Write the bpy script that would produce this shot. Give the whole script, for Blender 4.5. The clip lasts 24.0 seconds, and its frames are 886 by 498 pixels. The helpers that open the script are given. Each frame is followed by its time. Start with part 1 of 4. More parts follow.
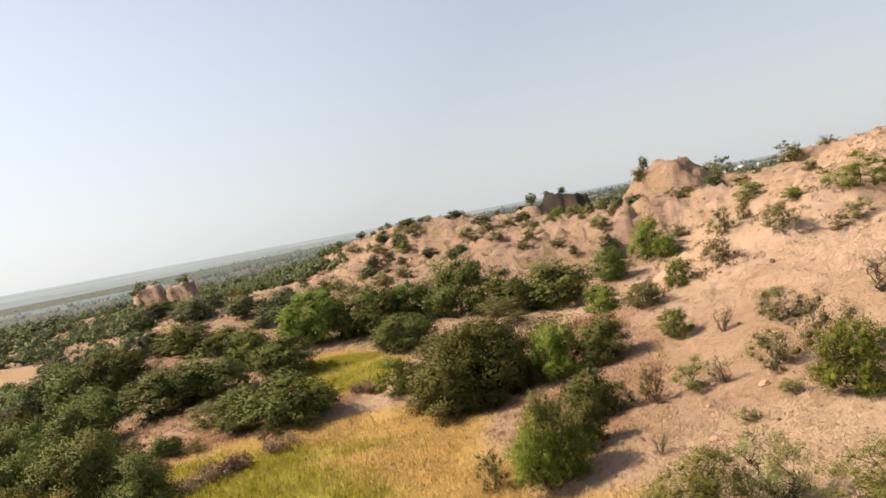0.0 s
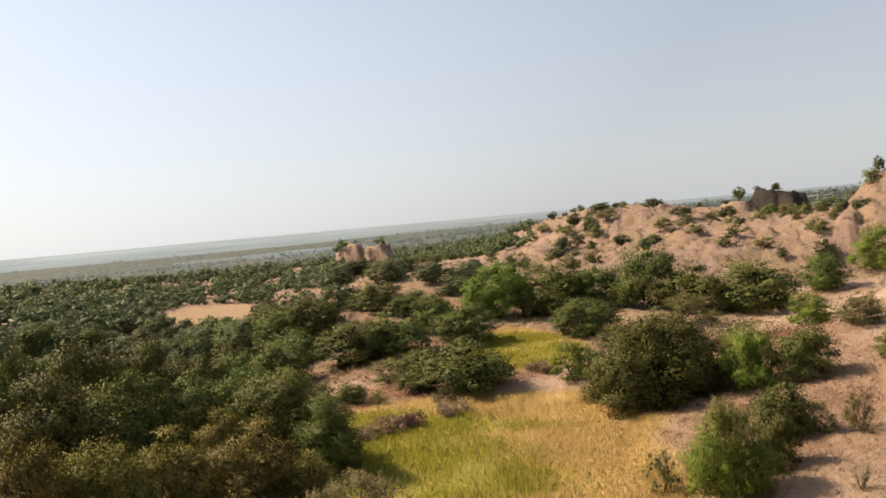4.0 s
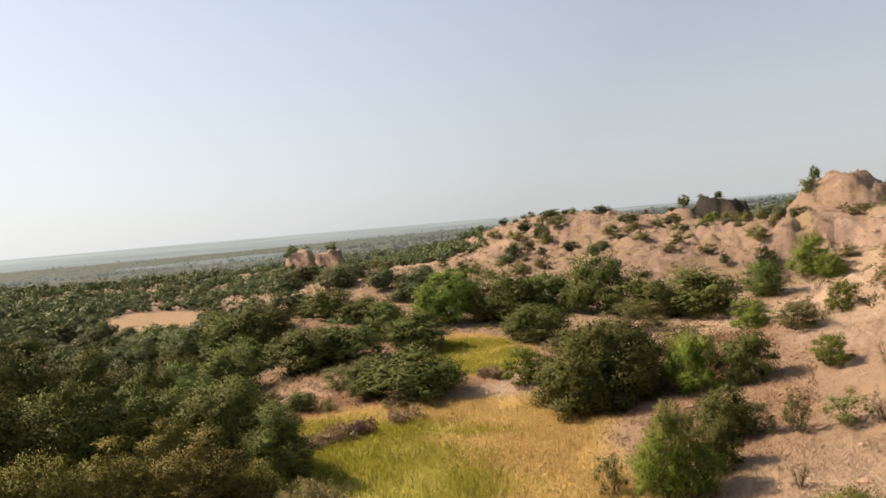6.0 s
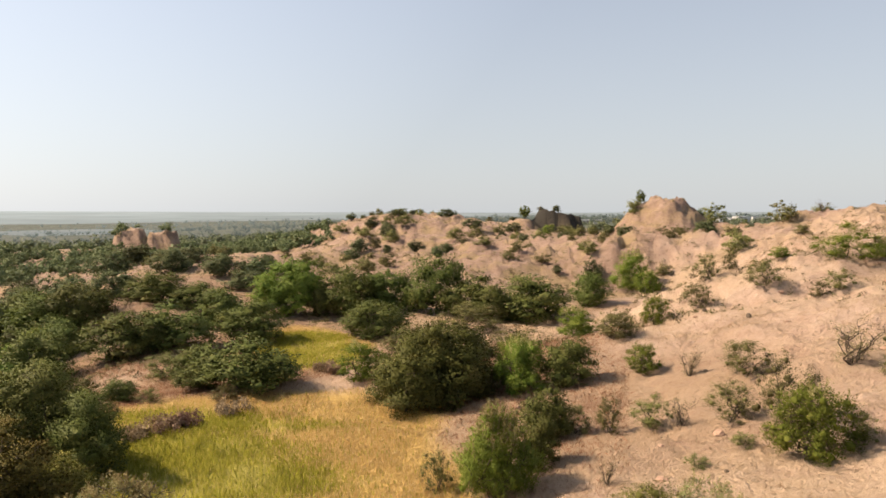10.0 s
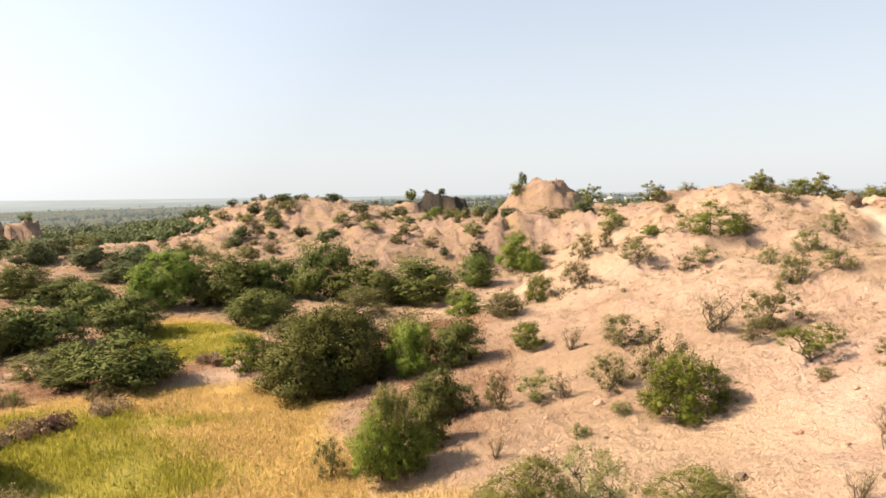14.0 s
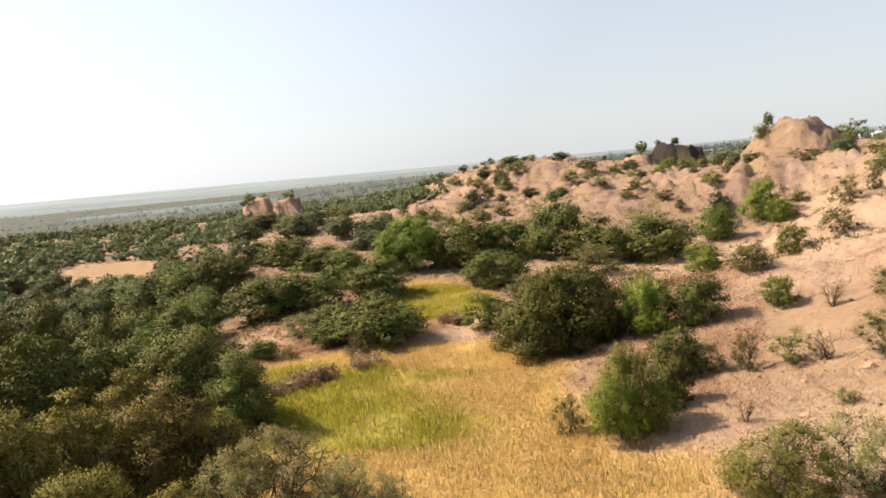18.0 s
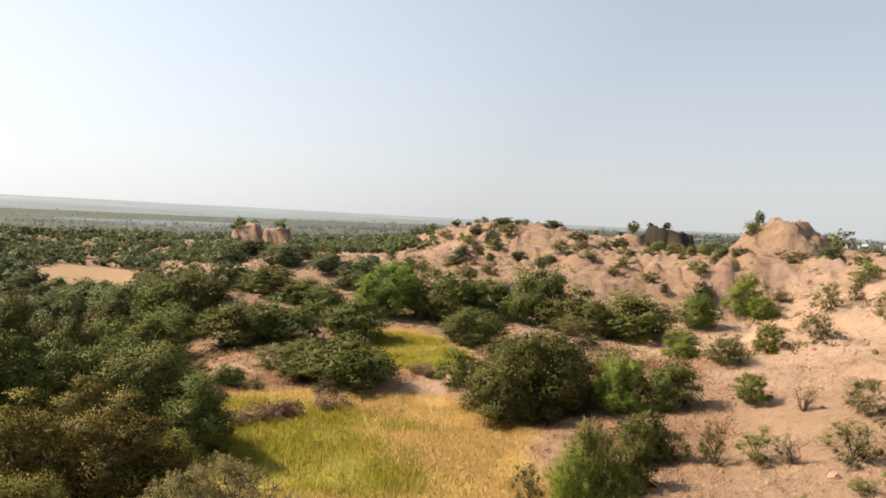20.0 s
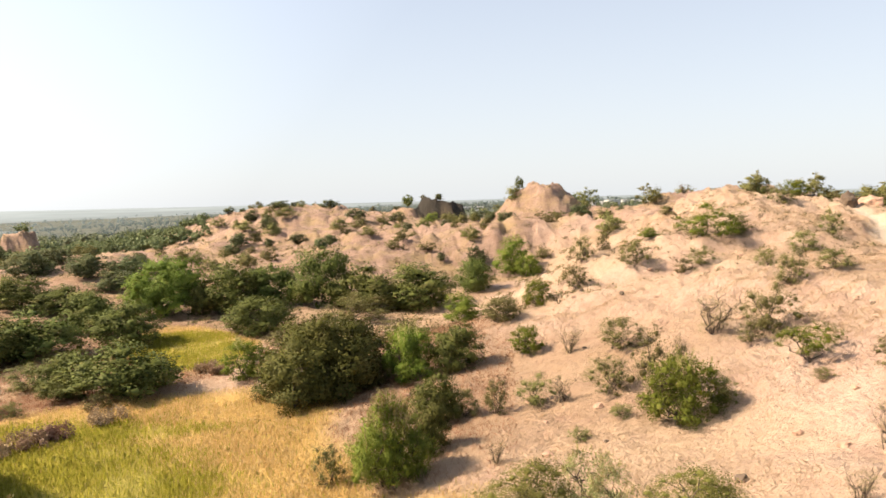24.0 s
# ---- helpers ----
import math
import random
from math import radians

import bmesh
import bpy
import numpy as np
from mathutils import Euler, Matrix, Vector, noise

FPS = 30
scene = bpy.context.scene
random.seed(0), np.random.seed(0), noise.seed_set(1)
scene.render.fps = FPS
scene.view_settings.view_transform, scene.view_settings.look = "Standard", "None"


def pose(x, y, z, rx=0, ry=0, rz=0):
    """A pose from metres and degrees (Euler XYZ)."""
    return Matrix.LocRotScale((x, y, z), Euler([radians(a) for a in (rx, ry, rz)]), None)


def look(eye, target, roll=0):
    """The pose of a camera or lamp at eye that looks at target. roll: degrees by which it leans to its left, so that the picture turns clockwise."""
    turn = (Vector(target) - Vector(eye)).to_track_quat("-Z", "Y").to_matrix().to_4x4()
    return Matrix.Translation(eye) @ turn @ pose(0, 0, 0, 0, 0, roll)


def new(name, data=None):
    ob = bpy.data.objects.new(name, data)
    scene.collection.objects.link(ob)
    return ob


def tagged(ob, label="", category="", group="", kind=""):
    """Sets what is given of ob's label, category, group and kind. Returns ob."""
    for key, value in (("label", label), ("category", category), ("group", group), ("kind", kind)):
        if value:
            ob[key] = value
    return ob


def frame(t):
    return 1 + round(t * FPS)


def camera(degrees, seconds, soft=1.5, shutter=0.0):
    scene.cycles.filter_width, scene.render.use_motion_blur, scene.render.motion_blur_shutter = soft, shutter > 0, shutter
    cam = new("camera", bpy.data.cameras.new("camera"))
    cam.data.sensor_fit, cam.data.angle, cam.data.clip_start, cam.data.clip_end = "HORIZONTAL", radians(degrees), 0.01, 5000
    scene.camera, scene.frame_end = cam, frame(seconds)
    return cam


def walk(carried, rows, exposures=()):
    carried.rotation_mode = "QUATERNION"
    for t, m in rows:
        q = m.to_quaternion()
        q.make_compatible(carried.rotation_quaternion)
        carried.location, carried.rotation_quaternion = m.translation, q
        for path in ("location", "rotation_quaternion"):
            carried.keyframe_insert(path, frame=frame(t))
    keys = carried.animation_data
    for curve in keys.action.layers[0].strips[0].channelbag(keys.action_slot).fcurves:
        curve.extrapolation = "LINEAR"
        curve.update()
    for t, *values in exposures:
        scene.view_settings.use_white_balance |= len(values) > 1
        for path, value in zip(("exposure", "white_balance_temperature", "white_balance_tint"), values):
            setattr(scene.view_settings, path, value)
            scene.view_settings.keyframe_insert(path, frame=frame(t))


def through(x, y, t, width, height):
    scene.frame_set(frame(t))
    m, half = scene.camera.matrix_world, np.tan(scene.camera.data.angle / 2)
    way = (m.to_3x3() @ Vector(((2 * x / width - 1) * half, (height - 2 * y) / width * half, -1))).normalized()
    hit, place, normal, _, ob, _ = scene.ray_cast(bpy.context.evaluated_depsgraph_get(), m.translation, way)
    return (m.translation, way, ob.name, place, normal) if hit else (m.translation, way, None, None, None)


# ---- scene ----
cam = camera(64.0, 24.0, soft=1.6)
EYE = 8.5
# seconds, turn to the left, tilt up, roll, all in degrees: a hand-held look round from the edge of a bluff
ROWS = [
    (0.0, -0.04, -2.51, -10.54),
    (0.5, -2.66, -3.20, -8.31),
    (1.0, -0.19, -5.11, -6.51),
    (1.5, 6.34, -2.74, -5.68),
    (2.0, 15.79, -1.57, -4.99),
    (2.5, 15.71, -2.41, -5.54),
    (4.5, 15.02, -1.63, -5.24),
    (5.0, 14.52, 0.62, -6.25),
    (5.5, 13.02, -1.14, -4.93),
    (6.0, 11.28, -1.98, -5.05),
    (6.5, 10.49, -1.47, -6.57),
    (7.0, 16.78, -2.93, -9.59),
    (7.5, 14.44, -1.35, -10.96),
    (8.0, 7.21, -1.47, -12.30),
    (8.5, 10.33, -0.51, -10.83),
    (9.0, 13.47, -4.74, -8.66),
    (9.5, 10.60, -1.35, -6.24),
    (10.0, -1.12, -2.84, -0.09),
    (10.5, -12.69, -4.55, -0.38),
    (12.5, -19.41, -6.01, 2.84),
    (13.0, -15.79, -5.33, 1.66),
    (13.5, -11.56, -4.42, -0.86),
    (14.0, -10.21, -4.23, -0.93),
    (14.5, -5.51, -5.74, -2.33),
    (15.0, 5.21, -6.96, -4.69),
    (15.5, 8.52, -7.02, -5.50),
    (16.0, 6.47, -7.36, -4.77),
    (16.5, 8.92, -7.23, -5.05),
    (17.0, 9.76, -6.61, -5.28),
    (17.5, 8.08, -6.51, -4.95),
    (19.5, 11.52, -6.53, -6.03),
    (20.0, 7.23, -2.37, 2.90),
    (20.5, 5.79, -3.76, 1.84),
    (21.0, -2.74, -5.09, 2.46),
    (21.5, -10.65, -5.44, 1.05),
    (22.0, -8.81, -6.87, 0.83),
    (22.5, -11.05, -6.44, 0.57),
    (23.0, -12.03, -7.13, 0.55),
    (23.5, -8.39, -8.41, 2.44),
    (24.0, -10.42, -3.82, -1.65),
]
walk(cam, [(t, pose(0, 0, EYE, 0, 0, turn) @ pose(0, 0, 0, 90 + tilt, 0, 0) @ pose(0, 0, 0, 0, 0, roll)) for t, turn, tilt, roll in ROWS],
     exposures=[(t, stops, 6700.0, 16.0) for t, stops in ((0.0, 0.94), (2.0, 0.87), (4.5, 0.78), (8.0, 0.76), (10.0, 0.89), (12.5, 1.31), (14.0, 1.26), (15.5, 1.16), (17.5, 1.16), (19.5, 0.96), (20.0, 0.96), (21.0, 1.01), (22.0, 1.18), (23.0, 1.33), (24.0, 1.31))])

# ---- light ----
SUN_BEARING, SUN_UP = -80.0, 42.0
world = bpy.data.worlds.new("sky")
scene.world = world
world.use_nodes = True
wn = world.node_tree
sky = wn.nodes.new("ShaderNodeTexSky")
sky.sky_type = "NISHITA"
sky.sun_disc = False
sky.sun_elevation, sky.sun_rotation = radians(SUN_UP), radians(SUN_BEARING)
sky.air_density, sky.dust_density, sky.ozone_density = 1.0, 1.2, 1.0
wn.nodes["Background"].inputs["Strength"].default_value = 0.079
haze = wn.nodes.new("ShaderNodeMix")
haze.data_type = "RGBA"
# the haze is thickest along the horizon and brightens smoothly towards the sun
way = wn.nodes.new("ShaderNodeTexCoord")
to_sun = Vector((math.sin(radians(SUN_BEARING)) * math.cos(radians(SUN_UP)), math.cos(radians(SUN_BEARING)) * math.cos(radians(SUN_UP)), math.sin(radians(SUN_UP))))
toward = wn.nodes.new("ShaderNodeVectorMath")
toward.operation = "DOT_PRODUCT"
toward.inputs[1].default_value = to_sun
wn.links.new(way.outputs["Generated"], toward.inputs[0])
glow = wn.nodes.new("ShaderNodeMapRange")
glow.inputs[1].default_value, glow.inputs[2].default_value, glow.inputs[3].default_value, glow.inputs[4].default_value = 0.2, 0.9, 0.95, 1.6
wn.links.new(toward.outputs["Value"], glow.inputs[0])
veil = wn.nodes.new("ShaderNodeVectorMath")
veil.operation = "SCALE"
veil.inputs[0].default_value = (4.5, 4.95, 5.1)
wn.links.new(glow.outputs[0], veil.inputs["Scale"])
split = wn.nodes.new("ShaderNodeSeparateXYZ")
wn.links.new(way.outputs["Generated"], split.inputs[0])
thick = wn.nodes.new("ShaderNodeMapRange")
thick.inputs[1].default_value, thick.inputs[2].default_value, thick.inputs[3].default_value, thick.inputs[4].default_value = 0.0, 0.4, 0.86, 0.42
wn.links.new(split.outputs["Z"], thick.inputs[0])
wn.links.new(thick.outputs[0], haze.inputs[0])
wn.links.new(veil.outputs[0], haze.inputs[7])
wn.links.new(sky.outputs["Color"], haze.inputs[6])
wn.links.new(haze.outputs[2], wn.nodes["Background"].inputs["Color"])
sun = new("sun", bpy.data.lights.new("sun", "SUN"))
sun.data.energy, sun.data.angle, sun.data.color = 5.0, radians(0.6), (1.0, 0.84, 0.63)
sun.matrix_world = look(to_sun * 100, (0, 0, 0))

# ---- materials ----
def mix(nt, kind, a, b, fac):
    n = nt.nodes.new("ShaderNodeMix")
    n.data_type, n.blend_type = "RGBA", kind
    for socket, value in ((n.inputs[0], fac), (n.inputs[6], a), (n.inputs[7], b)):
        if isinstance(value, bpy.types.NodeSocket):
            nt.links.new(value, socket)
        else:
            socket.default_value = value if not isinstance(value, tuple) else (*value[:3], 1)
    return n.outputs[2]


def noise_tex(nt, scale, detail=4.0, rough=0.55, where=None, out="Fac"):
    n = nt.nodes.new("ShaderNodeTexNoise")
    n.inputs["Scale"].default_value, n.inputs["Detail"].default_value, n.inputs["Roughness"].default_value = scale, detail, rough
    if where is None:
        where = nt.nodes.new("ShaderNodeTexCoord").outputs["Object"]
    nt.links.new(where, n.inputs["Vector"])
    return n.outputs[out]


def ramp(nt, fac, low, high, a=0.0, b=1.0):
    n = nt.nodes.new("ShaderNodeMapRange")
    nt.links.new(fac, n.inputs[0])
    for i, v in enumerate((low, high, a, b)):
        n.inputs[i + 1].default_value = v
    return n.outputs[0]


def blank(name, rough=0.9):
    m = bpy.data.materials.new(name)
    m.use_nodes = True
    bsdf = m.node_tree.nodes["Principled BSDF"]
    bsdf.inputs["Roughness"].default_value = rough
    bsdf.inputs["Specular IOR Level"].default_value = 0.2
    return m, m.node_tree, bsdf


def relief(nt, bsdf, height, strength, distance):
    n = nt.nodes.new("ShaderNodeBump")
    n.inputs["Strength"].default_value, n.inputs["Distance"].default_value = strength, distance
    nt.links.new(height, n.inputs["Height"])
    nt.links.new(n.outputs[0], bsdf.inputs["Normal"])


def attribute(nt, name):
    n = nt.nodes.new("ShaderNodeAttribute")
    n.attribute_name = name
    return n.outputs["Fac"]


def ground_material():
    m, nt, bsdf = blank("badland_ground", 0.95)
    big, mid, fine = noise_tex(nt, 0.07, 5), noise_tex(nt, 0.6, 6, 0.65), noise_tex(nt, 5.0, 5, 0.7)
    soil = mix(nt, "MIX", (0.45, 0.306, 0.224), (0.57, 0.42, 0.322), ramp(nt, mid, 0.35, 0.68))
    soil = mix(nt, "MIX", soil, (0.4, 0.28, 0.186), ramp(nt, big, 0.52, 0.72, 0, 0.55))
    grass = mix(nt, "MIX", (0.46, 0.326, 0.208), (0.565, 0.416, 0.278), ramp(nt, fine, 0.3, 0.7))
    cover = nt.nodes.new("ShaderNodeMath")
    cover.operation = "MULTIPLY"
    nt.links.new(attribute(nt, "dry_grass"), cover.inputs[0])
    nt.links.new(ramp(nt, mid, 0.28, 0.5), cover.inputs[1])
    col = mix(nt, "MIX", soil, grass, cover.outputs[0])
    slope = mix(nt, "MIX", (0.24, 0.156, 0.112), (0.36, 0.248, 0.184), ramp(nt, mid, 0.38, 0.66))
    slope = mix(nt, "MIX", slope, (0.323, 0.231, 0.123), ramp(nt, noise_tex(nt, 0.2, 6, 0.7), 0.46, 0.6, 0, 0.85))
    slope = mix(nt, "MIX", slope, (0.123, 0.0886, 0.0577), ramp(nt, noise_tex(nt, 1.1, 5, 0.7), 0.58, 0.68, 0, 0.8))
    col = mix(nt, "MIX", col, slope, attribute(nt, "rough_slope"))
    # the slab's dark crust, with the shade of its near face painted in
    col = mix(nt, "MIX", col, (0.042, 0.037, 0.029), attribute(nt, "crust_shade"))
    litter = mix(nt, "MIX", (0.27, 0.165, 0.095), (0.39, 0.262, 0.16), ramp(nt, mid, 0.3, 0.7))
    col = mix(nt, "MIX", col, litter, attribute(nt, "litter"))
    field = mix(nt, "MIX", (0.508, 0.339, 0.108), (0.354, 0.308, 0.0616), attribute(nt, "green"))
    col = mix(nt, "MIX", col, field, attribute(nt, "crop"))
    # scrub cover of the far plain, its colour greyed to stand for haze
    scrub = mix(nt, "MIX", (0.0655, 0.077, 0.0616), (0.104, 0.112, 0.0886), ramp(nt, noise_tex(nt, 0.03, 8, 0.7), 0.42, 0.62))
    col = mix(nt, "MIX", col, scrub, attribute(nt, "hazed_scrub"))
    path = mix(nt, "MIX", (0.53, 0.425, 0.32), (0.6, 0.5, 0.39), ramp(nt, fine, 0.3, 0.7))
    col = mix(nt, "MIX", col, path, attribute(nt, "trail"))
    col = mix(nt, "MIX", col, (0.37, 0.254, 0.146), attribute(nt, "sand"))
    col = mix(nt, "MULTIPLY", col, (0.70, 0.66, 0.62), ramp(nt, noise_tex(nt, 1.9, 6, 0.7), 0.55, 0.72, 0, 0.6))
    # small tufts, clods and dry stalks too fine to stand out one by one
    specks = ramp(nt, noise_tex(nt, 9.0, 3, 0.8), 0.54, 0.66, 0, 0.3)
    col = mix(nt, "MULTIPLY", col, (0.66, 0.6, 0.5), specks)
    col = mix(nt, "MULTIPLY", col, (0.76, 0.72, 0.66), ramp(nt, noise_tex(nt, 3.1, 5, 0.75), 0.5, 0.66, 0, 0.5))
    nt.links.new(col, bsdf.inputs["Base Color"])
    relief(nt, bsdf, mix(nt, "ADD", mix(nt, "ADD", mid, fine, 0.5), noise_tex(nt, 2.6, 6, 0.75), 0.8), 1.0, 0.4)
    return m


def leaf_material(name, dark, light, tip, rough=0.6, through=0.25):
    """Leaves: the colour varies from plant to plant and from spray to spray; some light comes through."""
    m, nt, bsdf = blank(name, rough)
    info, geo = nt.nodes.new("ShaderNodeObjectInfo"), nt.nodes.new("ShaderNodeNewGeometry")
    col = mix(nt, "MIX", dark, light, geo.outputs["Random Per Island"])
    col = mix(nt, "MIX", col, tip, ramp(nt, noise_tex(nt, 3.0, 2), 0.56, 0.72, 0, 0.7))
    hue = nt.nodes.new("ShaderNodeHueSaturation")
    nt.links.new(ramp(nt, info.outputs["Random"], 0, 1, 0.475, 0.525), hue.inputs["Hue"])
    nt.links.new(ramp(nt, info.outputs["Random"], 0, 1, 0.75, 1.25), hue.inputs["Value"])
    nt.links.new(col, hue.inputs["Color"])
    nt.links.new(hue.outputs[0], bsdf.inputs["Base Color"])
    bsdf.inputs["Specular IOR Level"].default_value = 0.08
    thin, both = nt.nodes.new("ShaderNodeBsdfTranslucent"), nt.nodes.new("ShaderNodeMixShader")
    nt.links.new(hue.outputs[0], thin.inputs["Color"])
    both.inputs[0].default_value = through
    nt.links.new(bsdf.outputs[0], both.inputs[1])
    nt.links.new(thin.outputs[0], both.inputs[2])
    nt.links.new(both.outputs[0], nt.nodes["Material Output"].inputs["Surface"])
    return m


def plain_material(name, a, b, scale=4.0, rough=0.9, bump=0.4, distance=0.02):
    m, nt, bsdf = blank(name, rough)
    n = noise_tex(nt, scale, 5, 0.65)
    nt.links.new(mix(nt, "MIX", a, b, ramp(nt, n, 0.3, 0.7)), bsdf.inputs["Base Color"])
    relief(nt, bsdf, n, bump, distance)
    return m


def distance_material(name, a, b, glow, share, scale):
    """For what lies so far off that the air over it is all that one sees: the surface itself emits that haze."""
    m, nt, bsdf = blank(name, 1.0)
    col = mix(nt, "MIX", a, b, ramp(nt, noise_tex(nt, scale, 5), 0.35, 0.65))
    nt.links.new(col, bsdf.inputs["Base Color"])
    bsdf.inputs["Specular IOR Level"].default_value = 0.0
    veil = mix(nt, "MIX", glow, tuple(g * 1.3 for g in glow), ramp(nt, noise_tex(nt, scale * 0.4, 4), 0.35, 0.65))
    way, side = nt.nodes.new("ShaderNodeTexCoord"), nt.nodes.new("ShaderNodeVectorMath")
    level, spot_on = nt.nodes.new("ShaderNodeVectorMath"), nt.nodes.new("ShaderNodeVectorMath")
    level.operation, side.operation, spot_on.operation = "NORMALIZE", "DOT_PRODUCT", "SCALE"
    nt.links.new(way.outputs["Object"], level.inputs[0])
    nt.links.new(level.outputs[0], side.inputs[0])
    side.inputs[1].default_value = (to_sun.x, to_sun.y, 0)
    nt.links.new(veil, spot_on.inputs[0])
    # the emitted haze is stronger on the side where the sun stands, and with distance
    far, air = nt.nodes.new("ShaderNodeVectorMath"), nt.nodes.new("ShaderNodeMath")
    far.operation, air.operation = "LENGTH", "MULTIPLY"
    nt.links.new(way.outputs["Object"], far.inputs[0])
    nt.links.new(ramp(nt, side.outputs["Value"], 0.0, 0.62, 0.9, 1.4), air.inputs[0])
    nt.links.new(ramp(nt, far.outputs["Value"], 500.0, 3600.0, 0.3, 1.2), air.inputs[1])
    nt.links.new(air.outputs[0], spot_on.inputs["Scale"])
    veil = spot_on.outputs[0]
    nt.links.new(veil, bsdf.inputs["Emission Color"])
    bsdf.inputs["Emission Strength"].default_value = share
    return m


GROUND = ground_material()
HAZE_BLUE = distance_material("far_upland_haze_glow", (0.0272, 0.034, 0.034), (0.0442, 0.0476, 0.0442), (0.245, 0.272, 0.258), 0.58, 0.006)
HAZE_WOOD = distance_material("far_woods_haze_glow", (0.0408, 0.0544, 0.034), (0.0748, 0.0816, 0.0544), (0.197, 0.231, 0.222), 0.5, 0.02)
DARK_LEAF = leaf_material("thorn_tree_leaf", (0.07, 0.086, 0.021), (0.118, 0.13, 0.034), (0.185, 0.168, 0.054), through=0.12)
DENSE_LEAF = leaf_material("dense_thorn_leaf", (0.06, 0.068, 0.016), (0.112, 0.116, 0.029), (0.19, 0.165, 0.052), through=0.08)
WOOD_LEAF = leaf_material("deep_green_leaf", (0.07, 0.098, 0.022), (0.118, 0.147, 0.036), (0.175, 0.182, 0.054), through=0.2)
TREE_LEAF = leaf_material("fresh_tree_leaf", (0.1, 0.134, 0.022), (0.155, 0.186, 0.036), (0.205, 0.205, 0.055), through=0.35)
GREEN_LEAF = leaf_material("bright_green_leaf", (0.105, 0.15, 0.022), (0.175, 0.218, 0.038), (0.26, 0.275, 0.06), through=0.35)
OLIVE_LEAF = leaf_material("grey_olive_leaf", (0.125, 0.122, 0.042), (0.19, 0.178, 0.066), (0.25, 0.21, 0.092), through=0.25)
SHRUB_LEAF = leaf_material("shrub_leaf", (0.125, 0.155, 0.024), (0.205, 0.235, 0.044), (0.35, 0.335, 0.1), through=0.35)
PALE_LEAF = leaf_material("pale_leaf", (0.145, 0.15, 0.036), (0.22, 0.215, 0.06), (0.32, 0.28, 0.11), through=0.35)
THICKET_LEAF = leaf_material("thicket_leaf", (0.088, 0.08, 0.018), (0.155, 0.132, 0.034), (0.28, 0.205, 0.07), through=0.12)
PALE_TIP = leaf_material("pale_shoot_tip", (0.277, 0.254, 0.0924), (0.4, 0.347, 0.154), (0.462, 0.4, 0.216), through=0.3)
POD_LEAF = leaf_material("pod_shrub_leaf", (0.19, 0.195, 0.07), (0.29, 0.285, 0.125), (0.46, 0.42, 0.25), through=0.35)
DRY_LEAF = leaf_material("dry_twig_leaf", (0.15, 0.118, 0.06), (0.225, 0.178, 0.092), (0.27, 0.215, 0.12), through=0.2)
# these two leaf colours are greyed to carry the haze of distance
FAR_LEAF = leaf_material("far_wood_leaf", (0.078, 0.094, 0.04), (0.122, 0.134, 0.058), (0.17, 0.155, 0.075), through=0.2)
HAZED_LEAF = leaf_material("hazed_far_leaf", (0.095, 0.108, 0.06), (0.13, 0.138, 0.08), (0.155, 0.148, 0.09), through=0.2)
CROP_GREEN = leaf_material("green_crop_blade", (0.27, 0.265, 0.03), (0.385, 0.34, 0.056), (0.51, 0.415, 0.1), through=0.45)
CROP_GOLD = leaf_material("golden_crop_blade", (0.631, 0.447, 0.162), (0.701, 0.531, 0.231), (0.724, 0.585, 0.308), through=0.45)
STRAW = leaf_material("dry_grass_blade", (0.47, 0.345, 0.205), (0.6, 0.46, 0.29), (0.65, 0.52, 0.34), through=0.35)
RUST_GRASS = leaf_material("rust_brown_grass_blade", (0.33, 0.19, 0.088), (0.47, 0.3, 0.15), (0.54, 0.37, 0.2), through=0.3)
PINK_WEED = leaf_material("mauve_weed", (0.2, 0.131, 0.077), (0.308, 0.208, 0.139), (0.4, 0.308, 0.231), through=0.2)
BARK = plain_material("grey_brown_bark", (0.0501, 0.037, 0.0262), (0.108, 0.0809, 0.0601), 9.0)
ROCK = plain_material("crumbling_earth", (0.277, 0.169, 0.115), (0.424, 0.285, 0.2), 1.2, 0.95, 0.8, 0.1)
DARK_ROCK = plain_material("dark_earth_crust", (0.077, 0.0577, 0.0423), (0.154, 0.112, 0.077), 1.0, 0.95, 0.8, 0.15)
WHITEWASH = plain_material("whitewashed_wall", (0.554, 0.539, 0.508), (0.631, 0.616, 0.593), 1.0, 0.8, 0.1)

# the lie of the land: heights over the plan, in metres
def lattice(ix, iy, seed):
    h = (ix.astype(np.int64) * 374761393 + iy.astype(np.int64) * 668265263 + seed * 974634777) & 0xFFFFFFFF
    h = ((h ^ (h >> 13)) * 1274126177) & 0xFFFFFFFF
    return ((h ^ (h >> 16)) & 0xFFFF) / 65535.0


def smooth_noise(x, y, seed=0):
    fx, fy = np.floor(x), np.floor(y)
    u, v = x - fx, y - fy
    u, v = u * u * u * (u * (6 * u - 15) + 10), v * v * v * (v * (6 * v - 15) + 10)
    ix, iy = fx.astype(np.int64), fy.astype(np.int64)
    a, b = lattice(ix, iy, seed), lattice(ix + 1, iy, seed)
    c, e = lattice(ix, iy + 1, seed), lattice(ix + 1, iy + 1, seed)
    return (a + (b - a) * u) * (1 - v) + (c + (e - c) * u) * v


def fbm(x, y, seed=0, octaves=4):
    total, amp = 0.0, 0.5
    for i in range(octaves):
        total = total + amp * (smooth_noise(x * 2 ** i + 17.3 * i, y * 2 ** i - 9.1 * i, seed + i) - 0.5) * 2
        amp *= 0.5
    return total


